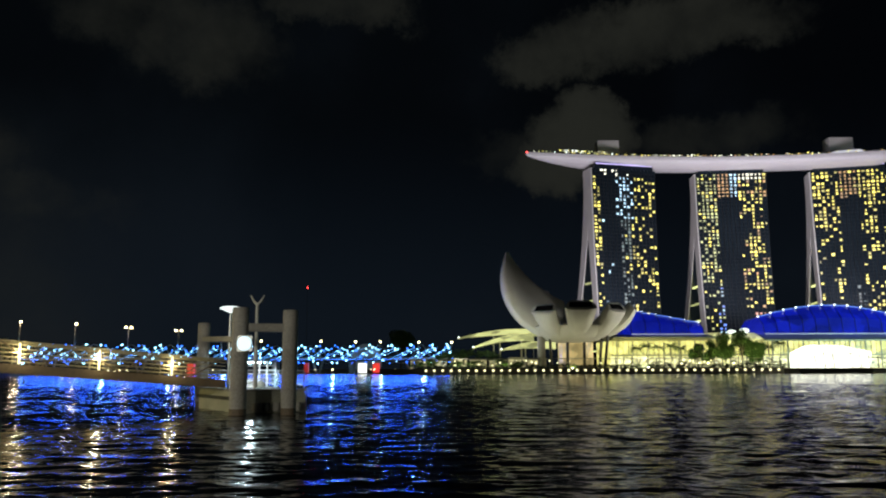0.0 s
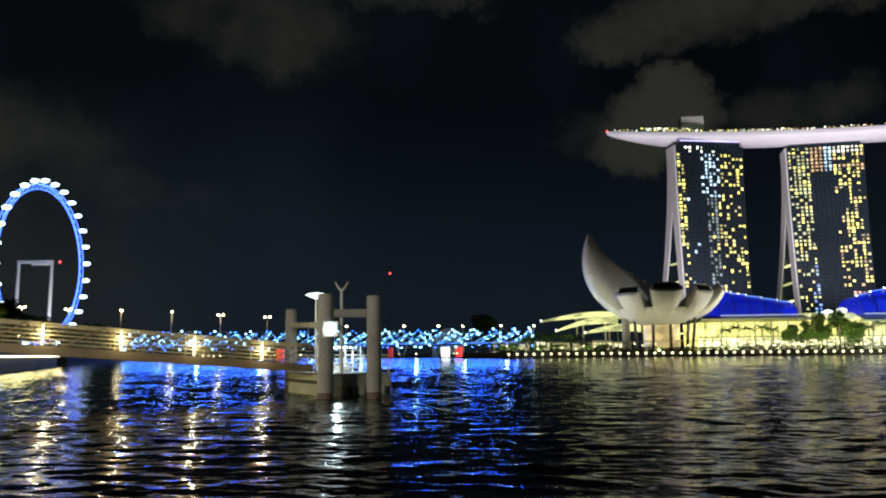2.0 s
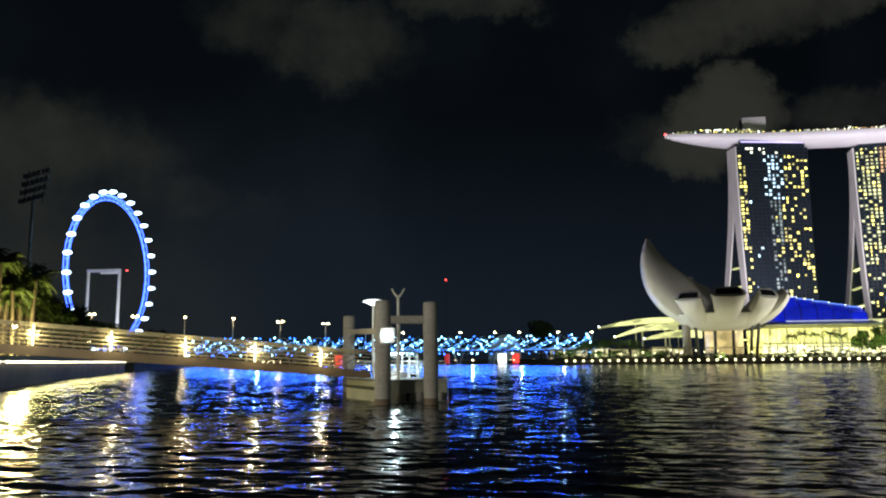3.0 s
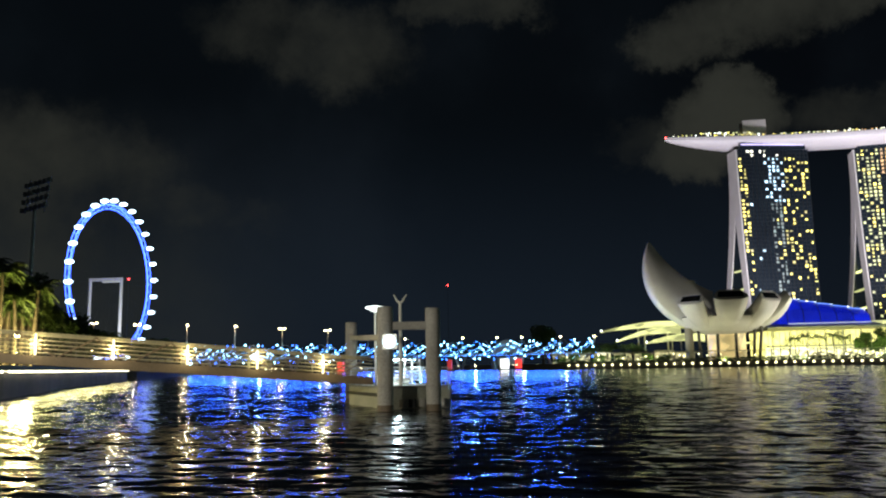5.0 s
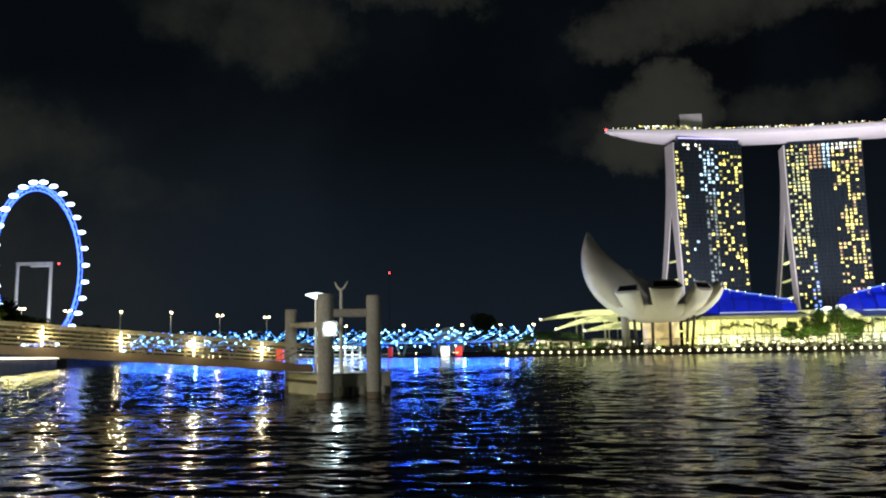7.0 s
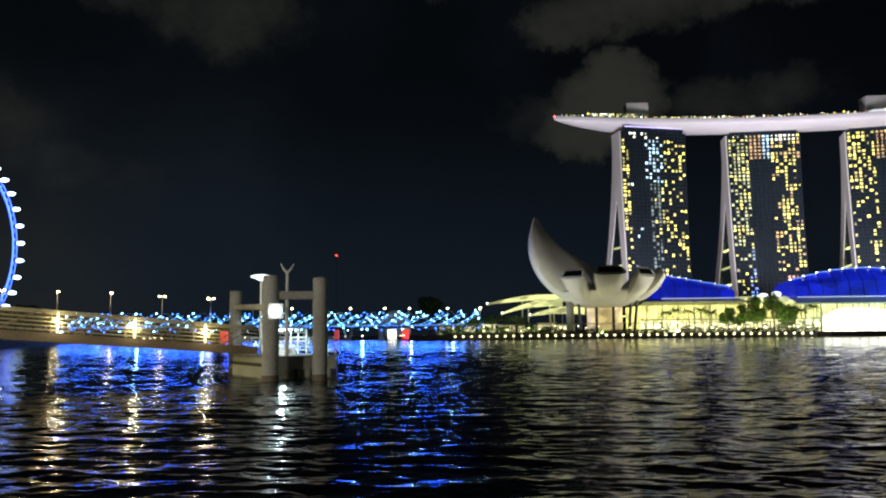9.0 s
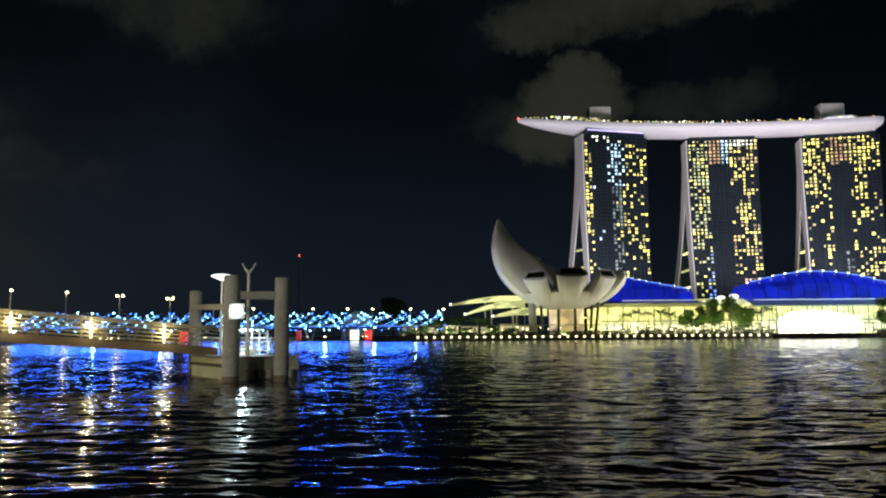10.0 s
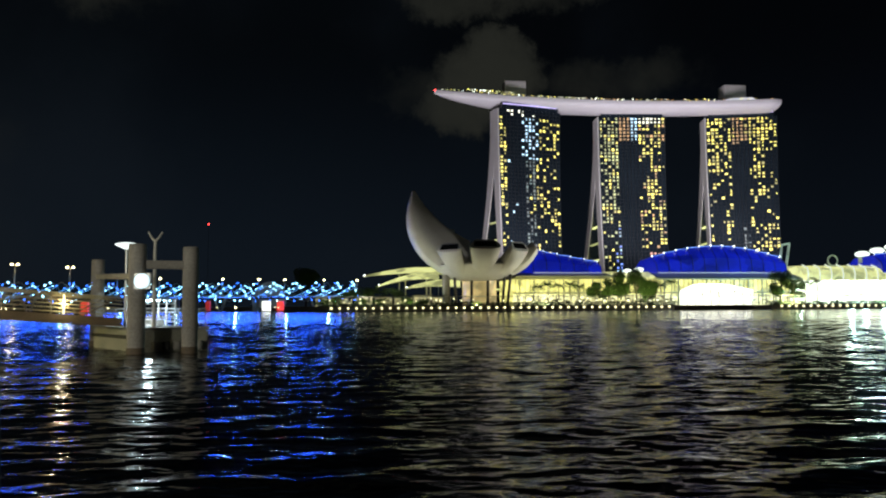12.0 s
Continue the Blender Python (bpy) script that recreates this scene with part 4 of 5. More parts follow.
for i, (az, d, h) in enumerate(((-0.9, 396, 5.5), (0.9, 393, 5.0), (2.3, 392, 4.5), (4.3, 394, 5.0), (5.4, 396, 4.5), (-1.9, 400, 4.5))):
    tree(polar(az, d, 2.2), h, 4.2, 200 + i, "small bushy tree lit yellow-green from below", 700, 0.42, "lit bushes by the canopies", 0.3)
for az in (-1.4, 0.3, 1.7, 4.6):
    lamp("garden_uplight", "POINT", polar(az, 388, 3.4), (0, 0, 0), 3000, (0.9, 1.0, 0.42), 0.3)

# ---- canopies beside the museum ----


def leaf_canopy(at, length, width, z0, z1, turn, label):
    ob = thing("leaf_canopy", at, label, "canopy", "leaf canopies beside the museum", turn=turn)
    rings = []
    for i in range(15):
        s = i / 14
        w = width * math.sin(math.pi * min(1, 0.04 + s * 0.8)) ** 0.8
        z = z0 + (z1 - z0) * math.sin(s * math.pi / 2)
        rings.append([(-length * (1 - s), -w / 2, z - 3.6 * s), (-length * (1 - s), -w / 4, z - 1.0 * s + 0.5), (-length * (1 - s), 0, z + 1.2 * math.sin(math.pi * s) + 0.6), (-length * (1 - s), w / 2, z), (-length * (1 - s), 0, z - 0.2), (-length * (1 - s), -w / 4, z - 1.0 * s), ])
    bm = bmesh.new()
    # the shell itself glows; no lamps stand under it
    loft(bm, rings)
    part("shell", bm, E_CANOPY, ob, "pale canopy shell with its light painted as glow", smooth=True)
    for s in (0.45, 0.8):
        bm = bmesh.new()
        tube(bm, [(-length * (1 - s), 0, 0), (-length * (1 - s), 0, z0 + (z1 - z0) * math.sin(s * math.pi / 2))], 0.35, 8)
        part("post", bm, M_SOFFIT, ob)
    bm = bmesh.new()
    ball(bm, (-length + 0.5, 0, z0 + 0.9), 0.5, 8)
    part("tip_light", bm, E_RIBW, ob)


leaf_canopy(polar(6.9, 455, 2.2), 46, 20, 17.5, 22.0, radians(-2), "pale leaf-shaped canopy roof painted as lit")
leaf_canopy(polar(6.6, 440, 2.2), 34, 24, 11.5, 18.5, radians(-4), "pale lower leaf-shaped canopy roof painted as lit")
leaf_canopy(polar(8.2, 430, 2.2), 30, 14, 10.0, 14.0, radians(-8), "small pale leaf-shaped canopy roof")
m_kiosk = lit_wall("lit_kiosk_glass", (1.0, 0.86, 0.46), 0.5, 0.3, 0.05)
for i in range(7):
    ob = thing("kiosk", (-14 + i * 11.5, 460, 2.2), "low kiosk with lit glass front behind the promenade", "kiosk", "kiosks behind the promenade")
    hk = 4.5 + 2.2 * rnd.random()
    bm = bmesh.new()
    box(bm, 0, 0, 0, 9.4, 12, hk)
    part("glazing", bm, m_kiosk, ob)
    bm = bmesh.new()
    box(bm, 0, 0, hk + 0.004, 10.6, 13.5, 0.5)
    part("roof", bm, M_SOFFIT, ob)
for i in range(46):
    xx = rnd.uniform(-14, 160)
    ob = thing("path_lamp", (xx, SHORE + rnd.uniform(7, 50), 2.2), "small glowing path lamp among the planting", "lamp", "path lamps behind the promenade")
    hh = rnd.uniform(1.5, 4.2)
    bm = bmesh.new()
    tube(bm, [(0, 0, 0), (0, 0, hh)], 0.09, 5)
    part("post", bm, M_STEEL, ob)
    bm = bmesh.new()
    ball(bm, (0, 0, hh + 0.2), rnd.uniform(0.25, 0.5), 6)
    part("globe", bm, E_PROM, ob)

# ---- shopping mall ----
MY = 470.0
mall = thing("shopping_mall", (0, 0, 2.2), "long low shopping mall with glowing glass front and curved eaves", "mall")
bm = bmesh.new()
box(bm, 191, MY + 20, 0, 182, 40, 16.5)
part("shop_front", bm, E_SHOP, mall, "yellow lit shop glazing")
bm = bmesh.new()
loft(bm, [[(x, MY - 12, 17.6), (x, MY - 12, 18.4), (x, MY + 4, 20.8), (x, MY + 41, 21.4), (x, MY + 41, 16.6), (x, MY + 0.5, 16.6)] for x in (100, 160)])
part("eave", bm, M_SOFFIT, mall, "pale curved eave")
bm = bmesh.new()
loft(bm, [[(x, MY - 12, 15.8), (x, MY - 12, 16.6), (x, MY + 4, 20.8), (x, MY + 41, 21.4), (x, MY + 41, 16.6), (x, MY + 0.5, 16.6)] for x in (189, 284)])
part("eave", bm, M_SOFFIT, mall, "pale curved eave")
bm = bmesh.new()
loft(bm, [[(x, MY - 8, 17.0), (x, MY - 8, 17.6), (x, MY + 4, 21.4), (x, MY + 41, 21.4), (x, MY + 41, 16.6), (x, MY + 0.5, 16.6)] for x in (160.2, 188.8)])
part("eave", bm, E_CANOPY, mall, "yellow canopy between the roofs, painted as lit by glow")
col = bmesh.new()
box(col, 0, 0, 0, 0.55, 0.55, 16.4)
me_col = mesh_of("column", col, M_SOFFIT)
for i in range(20):
    shared("column", me_col, mall, Matrix.Translation((104 + i * 9.3, MY - 1.5, 0)))
bm = bmesh.new()
box(bm, 191, MY - 2.5, 7.6, 180, 5, 0.7)
part("gallery", bm, M_CONC, mall, "grey gallery slab across the glazing")
bm = bmesh.new()
for z in (8.9, 9.3):
    box(bm, 191, MY - 4.8, z, 180, 0.12, 0.1)
part("gallery_rail", bm, M_STEEL, mall)
bm = bmesh.new()
box(bm, 191, MY - 0.6, 0.1, 181, 0.8, 7.0)
part("ground_floor", bm, E_SHOPLOW, mall, "patchy warm ground floor of shops")
mull = bmesh.new()
box(mull, 0, 0, 0, 0.22, 0.3, 8.0)
me_mull = mesh_of("mullion", mull, M_COLUMN)
for i in range(58):
    shared("mullion", me_mull, mall, Matrix.Translation((102 + i * 3.1, MY - 0.2, 8.4)))
post = bmesh.new()
box(post, 0, 0, 0, 0.5, 0.4, 7.0)
me_bay = mesh_of("bay_post", post, M_COLUMN)
for i in range(37):
    shared("bay_post", me_bay, mall, Matrix.Translation((103 + i * 4.9, MY - 1.3, 0.1)))
r4 = random.Random(44)
# parasols and lamps made up to give bright patches under the trees
for i in range(16):
    ob = thing("patch_parasol", polar(13.6 + i * 0.62 + r4.uniform(-0.2, 0.2), 404 + r4.uniform(0, 14), 2.2), "pale parasol with a lamp, added for a bright patch under the trees", "parasol", "parasols on the waterfront")
    w, h = r4.uniform(1.6, 2.6), r4.uniform(3.0, 4.4)
    bm = bmesh.new()
    tube(bm, [(0, 0, 0), (0, 0, h)], 0.07, 6)
    part("pole", bm, M_STEEL, ob)
    bm = bmesh.new()
    bmesh.ops.create_cone(bm, segments=8, radius1=w, radius2=0.1, depth=1.1, cap_ends=False, matrix=Matrix.Translation((0, 0, h - 0.2)))
    part("cloth", bm, M_CANOPY, ob)
    bm = bmesh.new()
    ball(bm, (0, 0, h - 1.1), r4.uniform(0.3, 0.5), 8)
    part("lamp", bm, E_LAMPLOW, ob, "warm lamp under the cloth")


def blue_roof(x0, x1, z0, top, label, name="blue_roof"):
    """Stepped glass vault, its inner blue light put into the whole skin as glow, with a lamp on each rib."""
    ob = thing(name, (0, MY, 22.6), label, "glass roof", "blue lit mall roofs")
    n = max(4, int((x1 - x0) / 7.5))
    bm = bmesh.new()
    rings = []
    for i in range(n):
        for e, x in ((0, x0 + (x1 - x0) * i / n), (1, x0 + (x1 - x0) * (i + 1) / n - 0.01)):
            h = 0.4 * top((i + 0.5) / n) + 0.6 * top((i + e) / n)
            rings.append([(x, -6, 0), (x, -6 + 1.5, h * 0.55), (x, 3, h), (x, 22, h * 0.9), (x, 40, 0)])
    loft(bm, rings)
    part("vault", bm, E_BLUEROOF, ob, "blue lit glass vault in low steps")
    for i in range(n):
        bm = bmesh.new()
        tube(bm, [(x0 + (x1 - x0) * (i + e) / n + 0.3 - 0.6 * e, 2.6, 0.4 * top((i + 0.5) / n) + 0.6 * top((i + e) / n) + 0.2) for e in (0, 1)], 0.2, 6)
        part("crest_light", bm, E_CREST, ob, "pale blue light line on the crest of a step")
    for i in range(n + 1):
        s = i / n
        x, h = x0 + (x1 - x0) * s, top(s)
        bm = bmesh.new()
        tube(bm, [(x, -6.3, 0), (x, -4.8, h * .55), (x, 2.8, h + .1), (x, 22, h * .9 + .1)], 0.22, 6)
        part("rib", bm, M_FIN, ob)
        bm = bmesh.new()
        ball(bm, (x, 2.0, h + 0.5), 0.52 if x1 - x0 > 60 else 0.3, 10, 0.75)
        part("rib_lamp", bm, E_RIBW, ob, "white lamp on the rib")
    bm = bmesh.new()
    box(bm, (x0 + x1) / 2, -6.6, -0.5, x1 - x0, 0.6, 0.7)
    part("eave_light", bm, glowing("eave_light", (0.45, 0.45, 0.9), 0.5), ob)


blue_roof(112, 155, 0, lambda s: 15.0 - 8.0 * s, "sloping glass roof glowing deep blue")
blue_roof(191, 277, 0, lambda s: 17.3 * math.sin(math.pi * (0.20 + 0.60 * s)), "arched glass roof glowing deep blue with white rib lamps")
for az, s in ((20.3, 2.6), (21.1, 2.9)):
    bm = bmesh.new()
    ball(bm, (0, 0, 0), s, 20, 0.55)
    dome = thing("roof_dome", polar(az, 505, 24.0 + (az - 20.3) * 0.9), "small glowing white roof dome", "dome")
    part("shell", bm, glowing("white_dome_light", (0.95, 1.0, 0.95), 1.6), dome, smooth=True)

gate = thing("tilted_frame", polar(30.35, 557, 24.6), "pale tilted open steel frame on the mall roof", "frame")
for a, b in (((0, 0, 0), (2.2, 0, 17)), ((2.2, 0, 17), (7.6, 0, 18)), ((7.6, 0, 18), (4.4, 0, 1)), ((4.4, 0, 1), (0, 0, 0))):
    bm = bmesh.new()
    tube(bm, [a, b], 0.8, 6)
    part("bar", bm, M_WHITE, gate)

# ---- event hall at the far end of the mall ----
E_STREAK = glowing("streak_white_light", (0.72, 1.0, 0.94), 12.0)
hall = thing("event_hall", (0, 0, 2.2), "white glowing event hall with ribbed roof", "hall")
bm = bmesh.new()
box(bm, 352, MY + 10, 0, 128, 30, 15.5)
part("glass_front", bm, E_SHOPW, hall, "dazzling white glass front")
for i in range(17):
    bm = bmesh.new()
    x = 289 + i * 8
    tube(bm, [(x, MY - 9, 15.8), (x + 1, MY - 8, 19.5), (x + 3, MY - 4, 23.5 + 0.05 * i), (x + 7, MY + 8, 26.0 + 0.06 * i)], 0.42, 6)
    part("roof_rib", bm, glowing("hall_rib_light", (0.95, 1.0, 0.85), 0.9) if i == 0 else bpy.data.materials["hall_rib_light"], hall)
bm = bmesh.new()
loft(bm, [[(x, MY - 8.2, 15.6), (x, MY - 7.2, 19), (x, MY - 3.2, 22.8 + d), (x, MY + 9, 25.4 + d), (x, MY + 25, 25.4 + d), (x, MY + 25, 15.6)] for x, d in ((290, 0), (420, 0.9))])
part("roof", bm, E_CANOPY, hall, "pale roof painted as lit by glow")
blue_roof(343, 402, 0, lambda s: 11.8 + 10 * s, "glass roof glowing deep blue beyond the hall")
for x, z in ((344.5, 36.0), (355.5, 38.4), (366.5, 41.0)):
    dome = thing("roof_dome", (x, 486, z), "small glowing white roof dome on a drum", "dome")
    bm = bmesh.new()
    ball(bm, (0, 0, 0), 4.6, 20, 0.45)
    part("shell", bm, bpy.data.materials["white_dome_light"], dome, smooth=True)
    bm = bmesh.new()
    tube(bm, [(0, 0, -6.0), (0, 0, -0.3)], 2.6, 16)
    part("drum", bm, M_SOFFIT, dome)
# masts and lamps added to cast cool white streaks on the water
for az, w in ((34.6, 0.8), (35.4, 0.6), (36.5, 1.0), (37.6, 0.8), (31.6, 0.4)):
    ob = thing("hall_streak_light", polar(az, 388 / math.cos(radians(az)), 2.2), "dazzling cool white light on a short mast, added for its streak in the water", "stage light", "stage lights before the hall")
    bm = bmesh.new()
    tube(bm, [(0, 0, 0), (0, 0, 6.0)], 0.12, 6)
    part("mast", bm, M_STEEL, ob)
    bm = bmesh.new()
    box(bm, 0, 0, 6.0, 1.6 * w, 0.5, 1.3 * w)
    part("lamp_head", bm, E_STREAK, ob)
    lamp("streak_lamp", "POINT", polar(az, 385 / math.cos(radians(az)), 9.0), (0, 0, 0), 70000 * w, (0.55, 0.97, 0.93), 0.8)
ring = thing("roof_ring", polar(33.6, 575, 31.2), "pale upright ring standing on the hall roof", "ring")
bm = bmesh.new()
tube(bm, [(3.4 * math.cos(k * math.tau / 28), 0, 3.4 * math.sin(k * math.tau / 28)) for k in range(28)], 0.5, 6, closed=True)
part("hoop", bm, M_SOFFIT, ring)
bm = bmesh.new()
tube(bm, [(0, 0, -7), (0, 0, -3.3)], 0.5, 6)
part("stem", bm, M_SOFFIT, ring)

# ---- lit pavilion on the water ----
pav = thing("water_pavilion", polar(26.25, 392, 0), "faceted glass pavilion blazing white on a dark base in the water", "pavilion", turn=radians(-5))
bm = bmesh.new()
box(bm, 0, 4, -2, 31, 20, 4.4)
part("base", bm, M_WALLQ, pav, "dark stone base")
bm = bmesh.new()
loft(bm, [[(-13.5, -5, 2.5), (15, -5, 2.5), (16, 13, 2.5), (-13, 13, 2.5)], [(-13.8, -4, 9.0), (16, -4.5, 9.4), (16.5, 12, 9.4), (-13.2, 12, 9.2)], [(-8.5, -3.4, 12.6), (4, -3.4, 12.2), (6, 10, 11.6), (-8, 10, 12.2)]])
part("glass_shell", bm, E_PAVILION, pav, "blazing white glass shell")
for i in range(9):
    bm = bmesh.new()
    tube(bm, [(-15.5 + i * 3.8, -5.2, 2.4), (-15.8 + i * 3.8, -4.4, 9.4)], 0.16, 5)
    part("mullion", bm, M_SOFFIT, pav)

# ---- double-helix footbridge ----
HELIX = [polar(0.7, 446), polar(-6, 462), polar(-12, 470), polar(-18, 474), polar(-24, 472), polar(-28.4, 466)]


def along(s):
    k = s * (len(HELIX) - 1)
    i = min(int(k), len(HELIX) - 2)
    t = k - i
    p0, p1, p2, p3 = HELIX[max(i - 1, 0)], HELIX[i], HELIX[i + 1], HELIX[min(i + 2, len(HELIX) - 1)]
    p = 0.5 * ((2 * p1) + (p2 - p0) * t + (2 * p0 - 5 * p1 + 4 * p2 - p3) * t * t + (3 * p1 - p0 - 3 * p2 + p3) * t ** 3)
    return p


bridge = thing("helix_bridge", (0, 0, 0), "steel double-helix footbridge sparkling with blue and white lights", "bridge")
turns, zc, rad = 12.5, 11.2, 5.2


def helix_point(s, phase, r):
    p, q = along(s), along(min(1, s + 0.004))
    d = (q - p).normalized() if (q - p).length > 1e-6 else Vector((-1, 0, 0))
    side = Vector((-d.y, d.x, 0))
    a = s * turns * math.tau + phase
    return p + side * r * math.cos(a) + Vector((0, 0, zc + r * math.sin(a)))


for phase, r, n in ((0, rad, 6), (math.pi, rad * 0.92, 6), (math.pi / 2, rad, 6)):
    bm = bmesh.new()
    tube(bm, [helix_point(i / 420 * 0.999, phase, r) for i in range(421)], 0.12, n)
    part("helix_tube", bm, M_STEEL, bridge)
bm = bmesh.new()
pts = [along(i / 60 * 0.999) for i in range(61)]
rings = []
for i, p in enumerate(pts):
    d = (pts[min(i + 1, 60)] - pts[max(i - 1, 0)]).normalized()
    s = Vector((-d.y, d.x, 0))
    rings.append([p + s * 3 + Vector((0, 0, zc - 4)), p - s * 3 + Vector((0, 0, zc - 4)), p - s * 3 + Vector((0, 0, zc - 3.4)), p + s * 3 + Vector((0, 0, zc - 3.4))])
loft(bm, rings)
part("deck", bm, M_DARK, bridge)
for i in range(5):
    p = along(0.1 + i * 0.2)
    bm = bmesh.new()
    for o in (-3, 3):
        tube(bm, [(p.x, p.y, -2), (p.x + o, p.y, zc - 4)], 0.6, 8)
    part("pier", bm, M_CONC, bridge)
dot = bmesh.new()
ball(dot, (0, 0, 0), 0.46, 6)
me_dot = mesh_of("bridge_light", dot, E_HELIXW)
dot = bmesh.new()
ball(dot, (0, 0, 0), 0.34, 6)
me_dotb = mesh_of("bridge_light", dot, E_HELIX)
dot = bmesh.new()
ball(dot, (0, 0, 0), 0.3, 6)
me_dotc = mesh_of("bridge_light", dot, E_HELIXW)
for i in range(200):
    s = (i + 0.3 * rnd.random()) / 200 * 0.998
    p = helix_point(s, (0, math.pi)[i % 2], rad)
    shared("bridge_light", me_dot if rnd.random() < 0.42 else me_dotb, bridge, Matrix.Translation(p))
# lit stretches of the inner tubes, drawn as leaning bundles on the camera's side
for i in range(25):
    s0 = 0.055 + i * 0.0375
    for o in range(2):
        bm = bmesh.new()
        line = []
        for k in range(9):
            t = k / 8
            p = along(min(0.998, max(0.0, s0 + o * 0.011 - t * 0.048)))
            line.append(p * (1 - 4.6 * math.sin(math.pi * (0.1 + 0.8 * t)) / p.length) + Vector((0, 0, zc - 3.0 + 6.4 * t)))
        tube(bm, line, 0.10 if o else 0.06, 5)
        part("light_line", bm, E_HELIXC, bridge, "pale blue light line")
        for q in line[1 + o::2]:
            if rnd.random() < 0.7:
                shared("bridge_light", me_dotc, bridge, Matrix.Translation(q * (1 - 0.3 / q.length)))
# glowing line added for the water's blue; the deck edge itself is dark
bm = bmesh.new()
for i, p in enumerate(pts[:-1]):
    q = pts[i + 1]
    tube(bm, [p + Vector((0, 0, zc - 3.0)), q + Vector((0, 0, zc - 3.0))], 0.025, 4)
part("deck_tint_line", bm, E_HELIX, bridge, "thin blue light line added along the deck")

# unseen area lamps added to colour the bay: blue runs, whiter ones between them
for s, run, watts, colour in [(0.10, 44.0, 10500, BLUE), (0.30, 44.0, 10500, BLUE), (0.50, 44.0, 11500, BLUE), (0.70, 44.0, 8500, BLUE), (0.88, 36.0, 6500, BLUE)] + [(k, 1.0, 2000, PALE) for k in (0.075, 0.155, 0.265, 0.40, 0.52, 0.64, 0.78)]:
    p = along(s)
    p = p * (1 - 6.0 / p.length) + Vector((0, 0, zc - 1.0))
    lamp("bridge_reflection_lamp", "AREA", p, (0, 0, 2.0), watts, colour, run, 2.6)


# ---- road bridge behind it ----
road = thing("road_bridge", (0, 0, 0), "dark road bridge behind the footbridge", "bridge")
RB0, RB1 = polar(1.2, 500), polar(-36, 505)
d = RB1 - RB0


def on_road(az):
    a = radians(az)
    n = Vector((math.cos(a), -math.sin(a), 0))
    return RB0 + d * (-(RB0.dot(n)) / d.dot(n))


bm = bmesh.new()
mid = (RB0 + RB1) / 2
box(bm, mid.x, mid.y, 7.5, d.length, 14, 2.0, math.atan2(d.y, d.x))
part("deck", bm, M_CONC, road)
for i in range(7):
    p = RB0 + d * (i + 0.5) / 7
    bm = bmesh.new()
    box(bm, p.x, p.y, -2, 3, 9, 9.4)
    part("pier", bm, M_CONC, road)


def street_lamp(at, h, double, label):
    ob = thing("street_lamp", at, label, "street lamp", "street lamps of the road bridge")
    bm = bmesh.new()
    tube(bm, [(0, 0, 0), (0, 0, h)], 0.28, 8, r2=0.16)
    part("pole", bm, M_STEEL, ob)
    for s in ((-1, 1) if double else (0.2,)):
        bm = bmesh.new()
        tube(bm, [(0, 0, h - 0.3), (s * 1.5, 0, h + 0.3)], 0.12, 6)
        part("arm", bm, M_STEEL, ob)
        bm = bmesh.new()
        ball(bm, (s * 1.6, 0, h + 0.3), 0.75, 8, 0.6)
        part("lantern", bm, E_LAMP, ob, "glowing warm lantern")


for az, el in ((-34.4, 3.2), (-31.7, 3.1), (-28.46, 3.06), (-25.21, 3.0), (-21.93, 2.8), (-18.7, 2.65)):
    p = on_road(az)
    dist = math.hypot(p.x, p.y)
    street_lamp(Vector((p.x, p.y, 9.5)), dist * math.tan(radians(el)) + 2.7 - 9.5, az > -23 or az < -29, "tall street lamp with warm lanterns on the road bridge")
    lamp("street_lamp_light", "POINT", (p.x, p.y - 1.5, dist * math.tan(radians(el)) + 2.7), (0, 0, 0), 2600, (1.0, 0.74, 0.45), 0.75)
for az in (-15.8, -13.1, -8.9, -6.4, -4.6, -1.8, 0.6):
    p = on_road(az)
    street_lamp(Vector((p.x, p.y, 9.5)), 9.5, False, "street lamp with a warm lantern behind the footbridge")

dome = thing("glass_dome", polar(-5.6, 600, 2.2), "pale glass dome behind the bridge, given a faint glow", "dome")
bm = bmesh.new()
ball(bm, (0, 0, 5), 12.0, 24, 1.2)
# the dome's light is put into its glass as faint emission
part("shell", bm, surface("pale_dome_glass_glow", (0.45, 0.5, 0.55), 0.3, vary=0.1, glow=(0.6, 0.75, 0.9), strength=0.06), dome, smooth=True)
# small lights low under the bridges; some red lights are built as stalls
stall = [("white_stall", -5.85, 5.2, 4.4, (1.0, 0.97, 0.92), 2.2), ("red_stall", -4.85, 5.2, 3.6, (1.0, 0.04, 0.03), 1.1), ("dim_red_glow", -9.85, 5.4, 2.2, (1.0, 0.04, 0.03), 0.35), ("far_red_glow", -17.75, 5.0, 3.4, (1.0, 0.05, 0.03), 1.0)]
for nm, az, h, w, c, e in stall:
    ob = thing("market_stall", polar(az, 440, 0), "small glowing stall tent standing for a light under the bridges", "stall")
    bm = bmesh.new()
    box(bm, 0, 0, 0.6, w, 3, h)
    part("tent", bm, glowing(nm + "_light", c, e), ob)
    bm = bmesh.new()
    box(bm, 0, 0, -1, w + 2, 5, 1.55)
    part("platform", bm, M_DARK, ob)
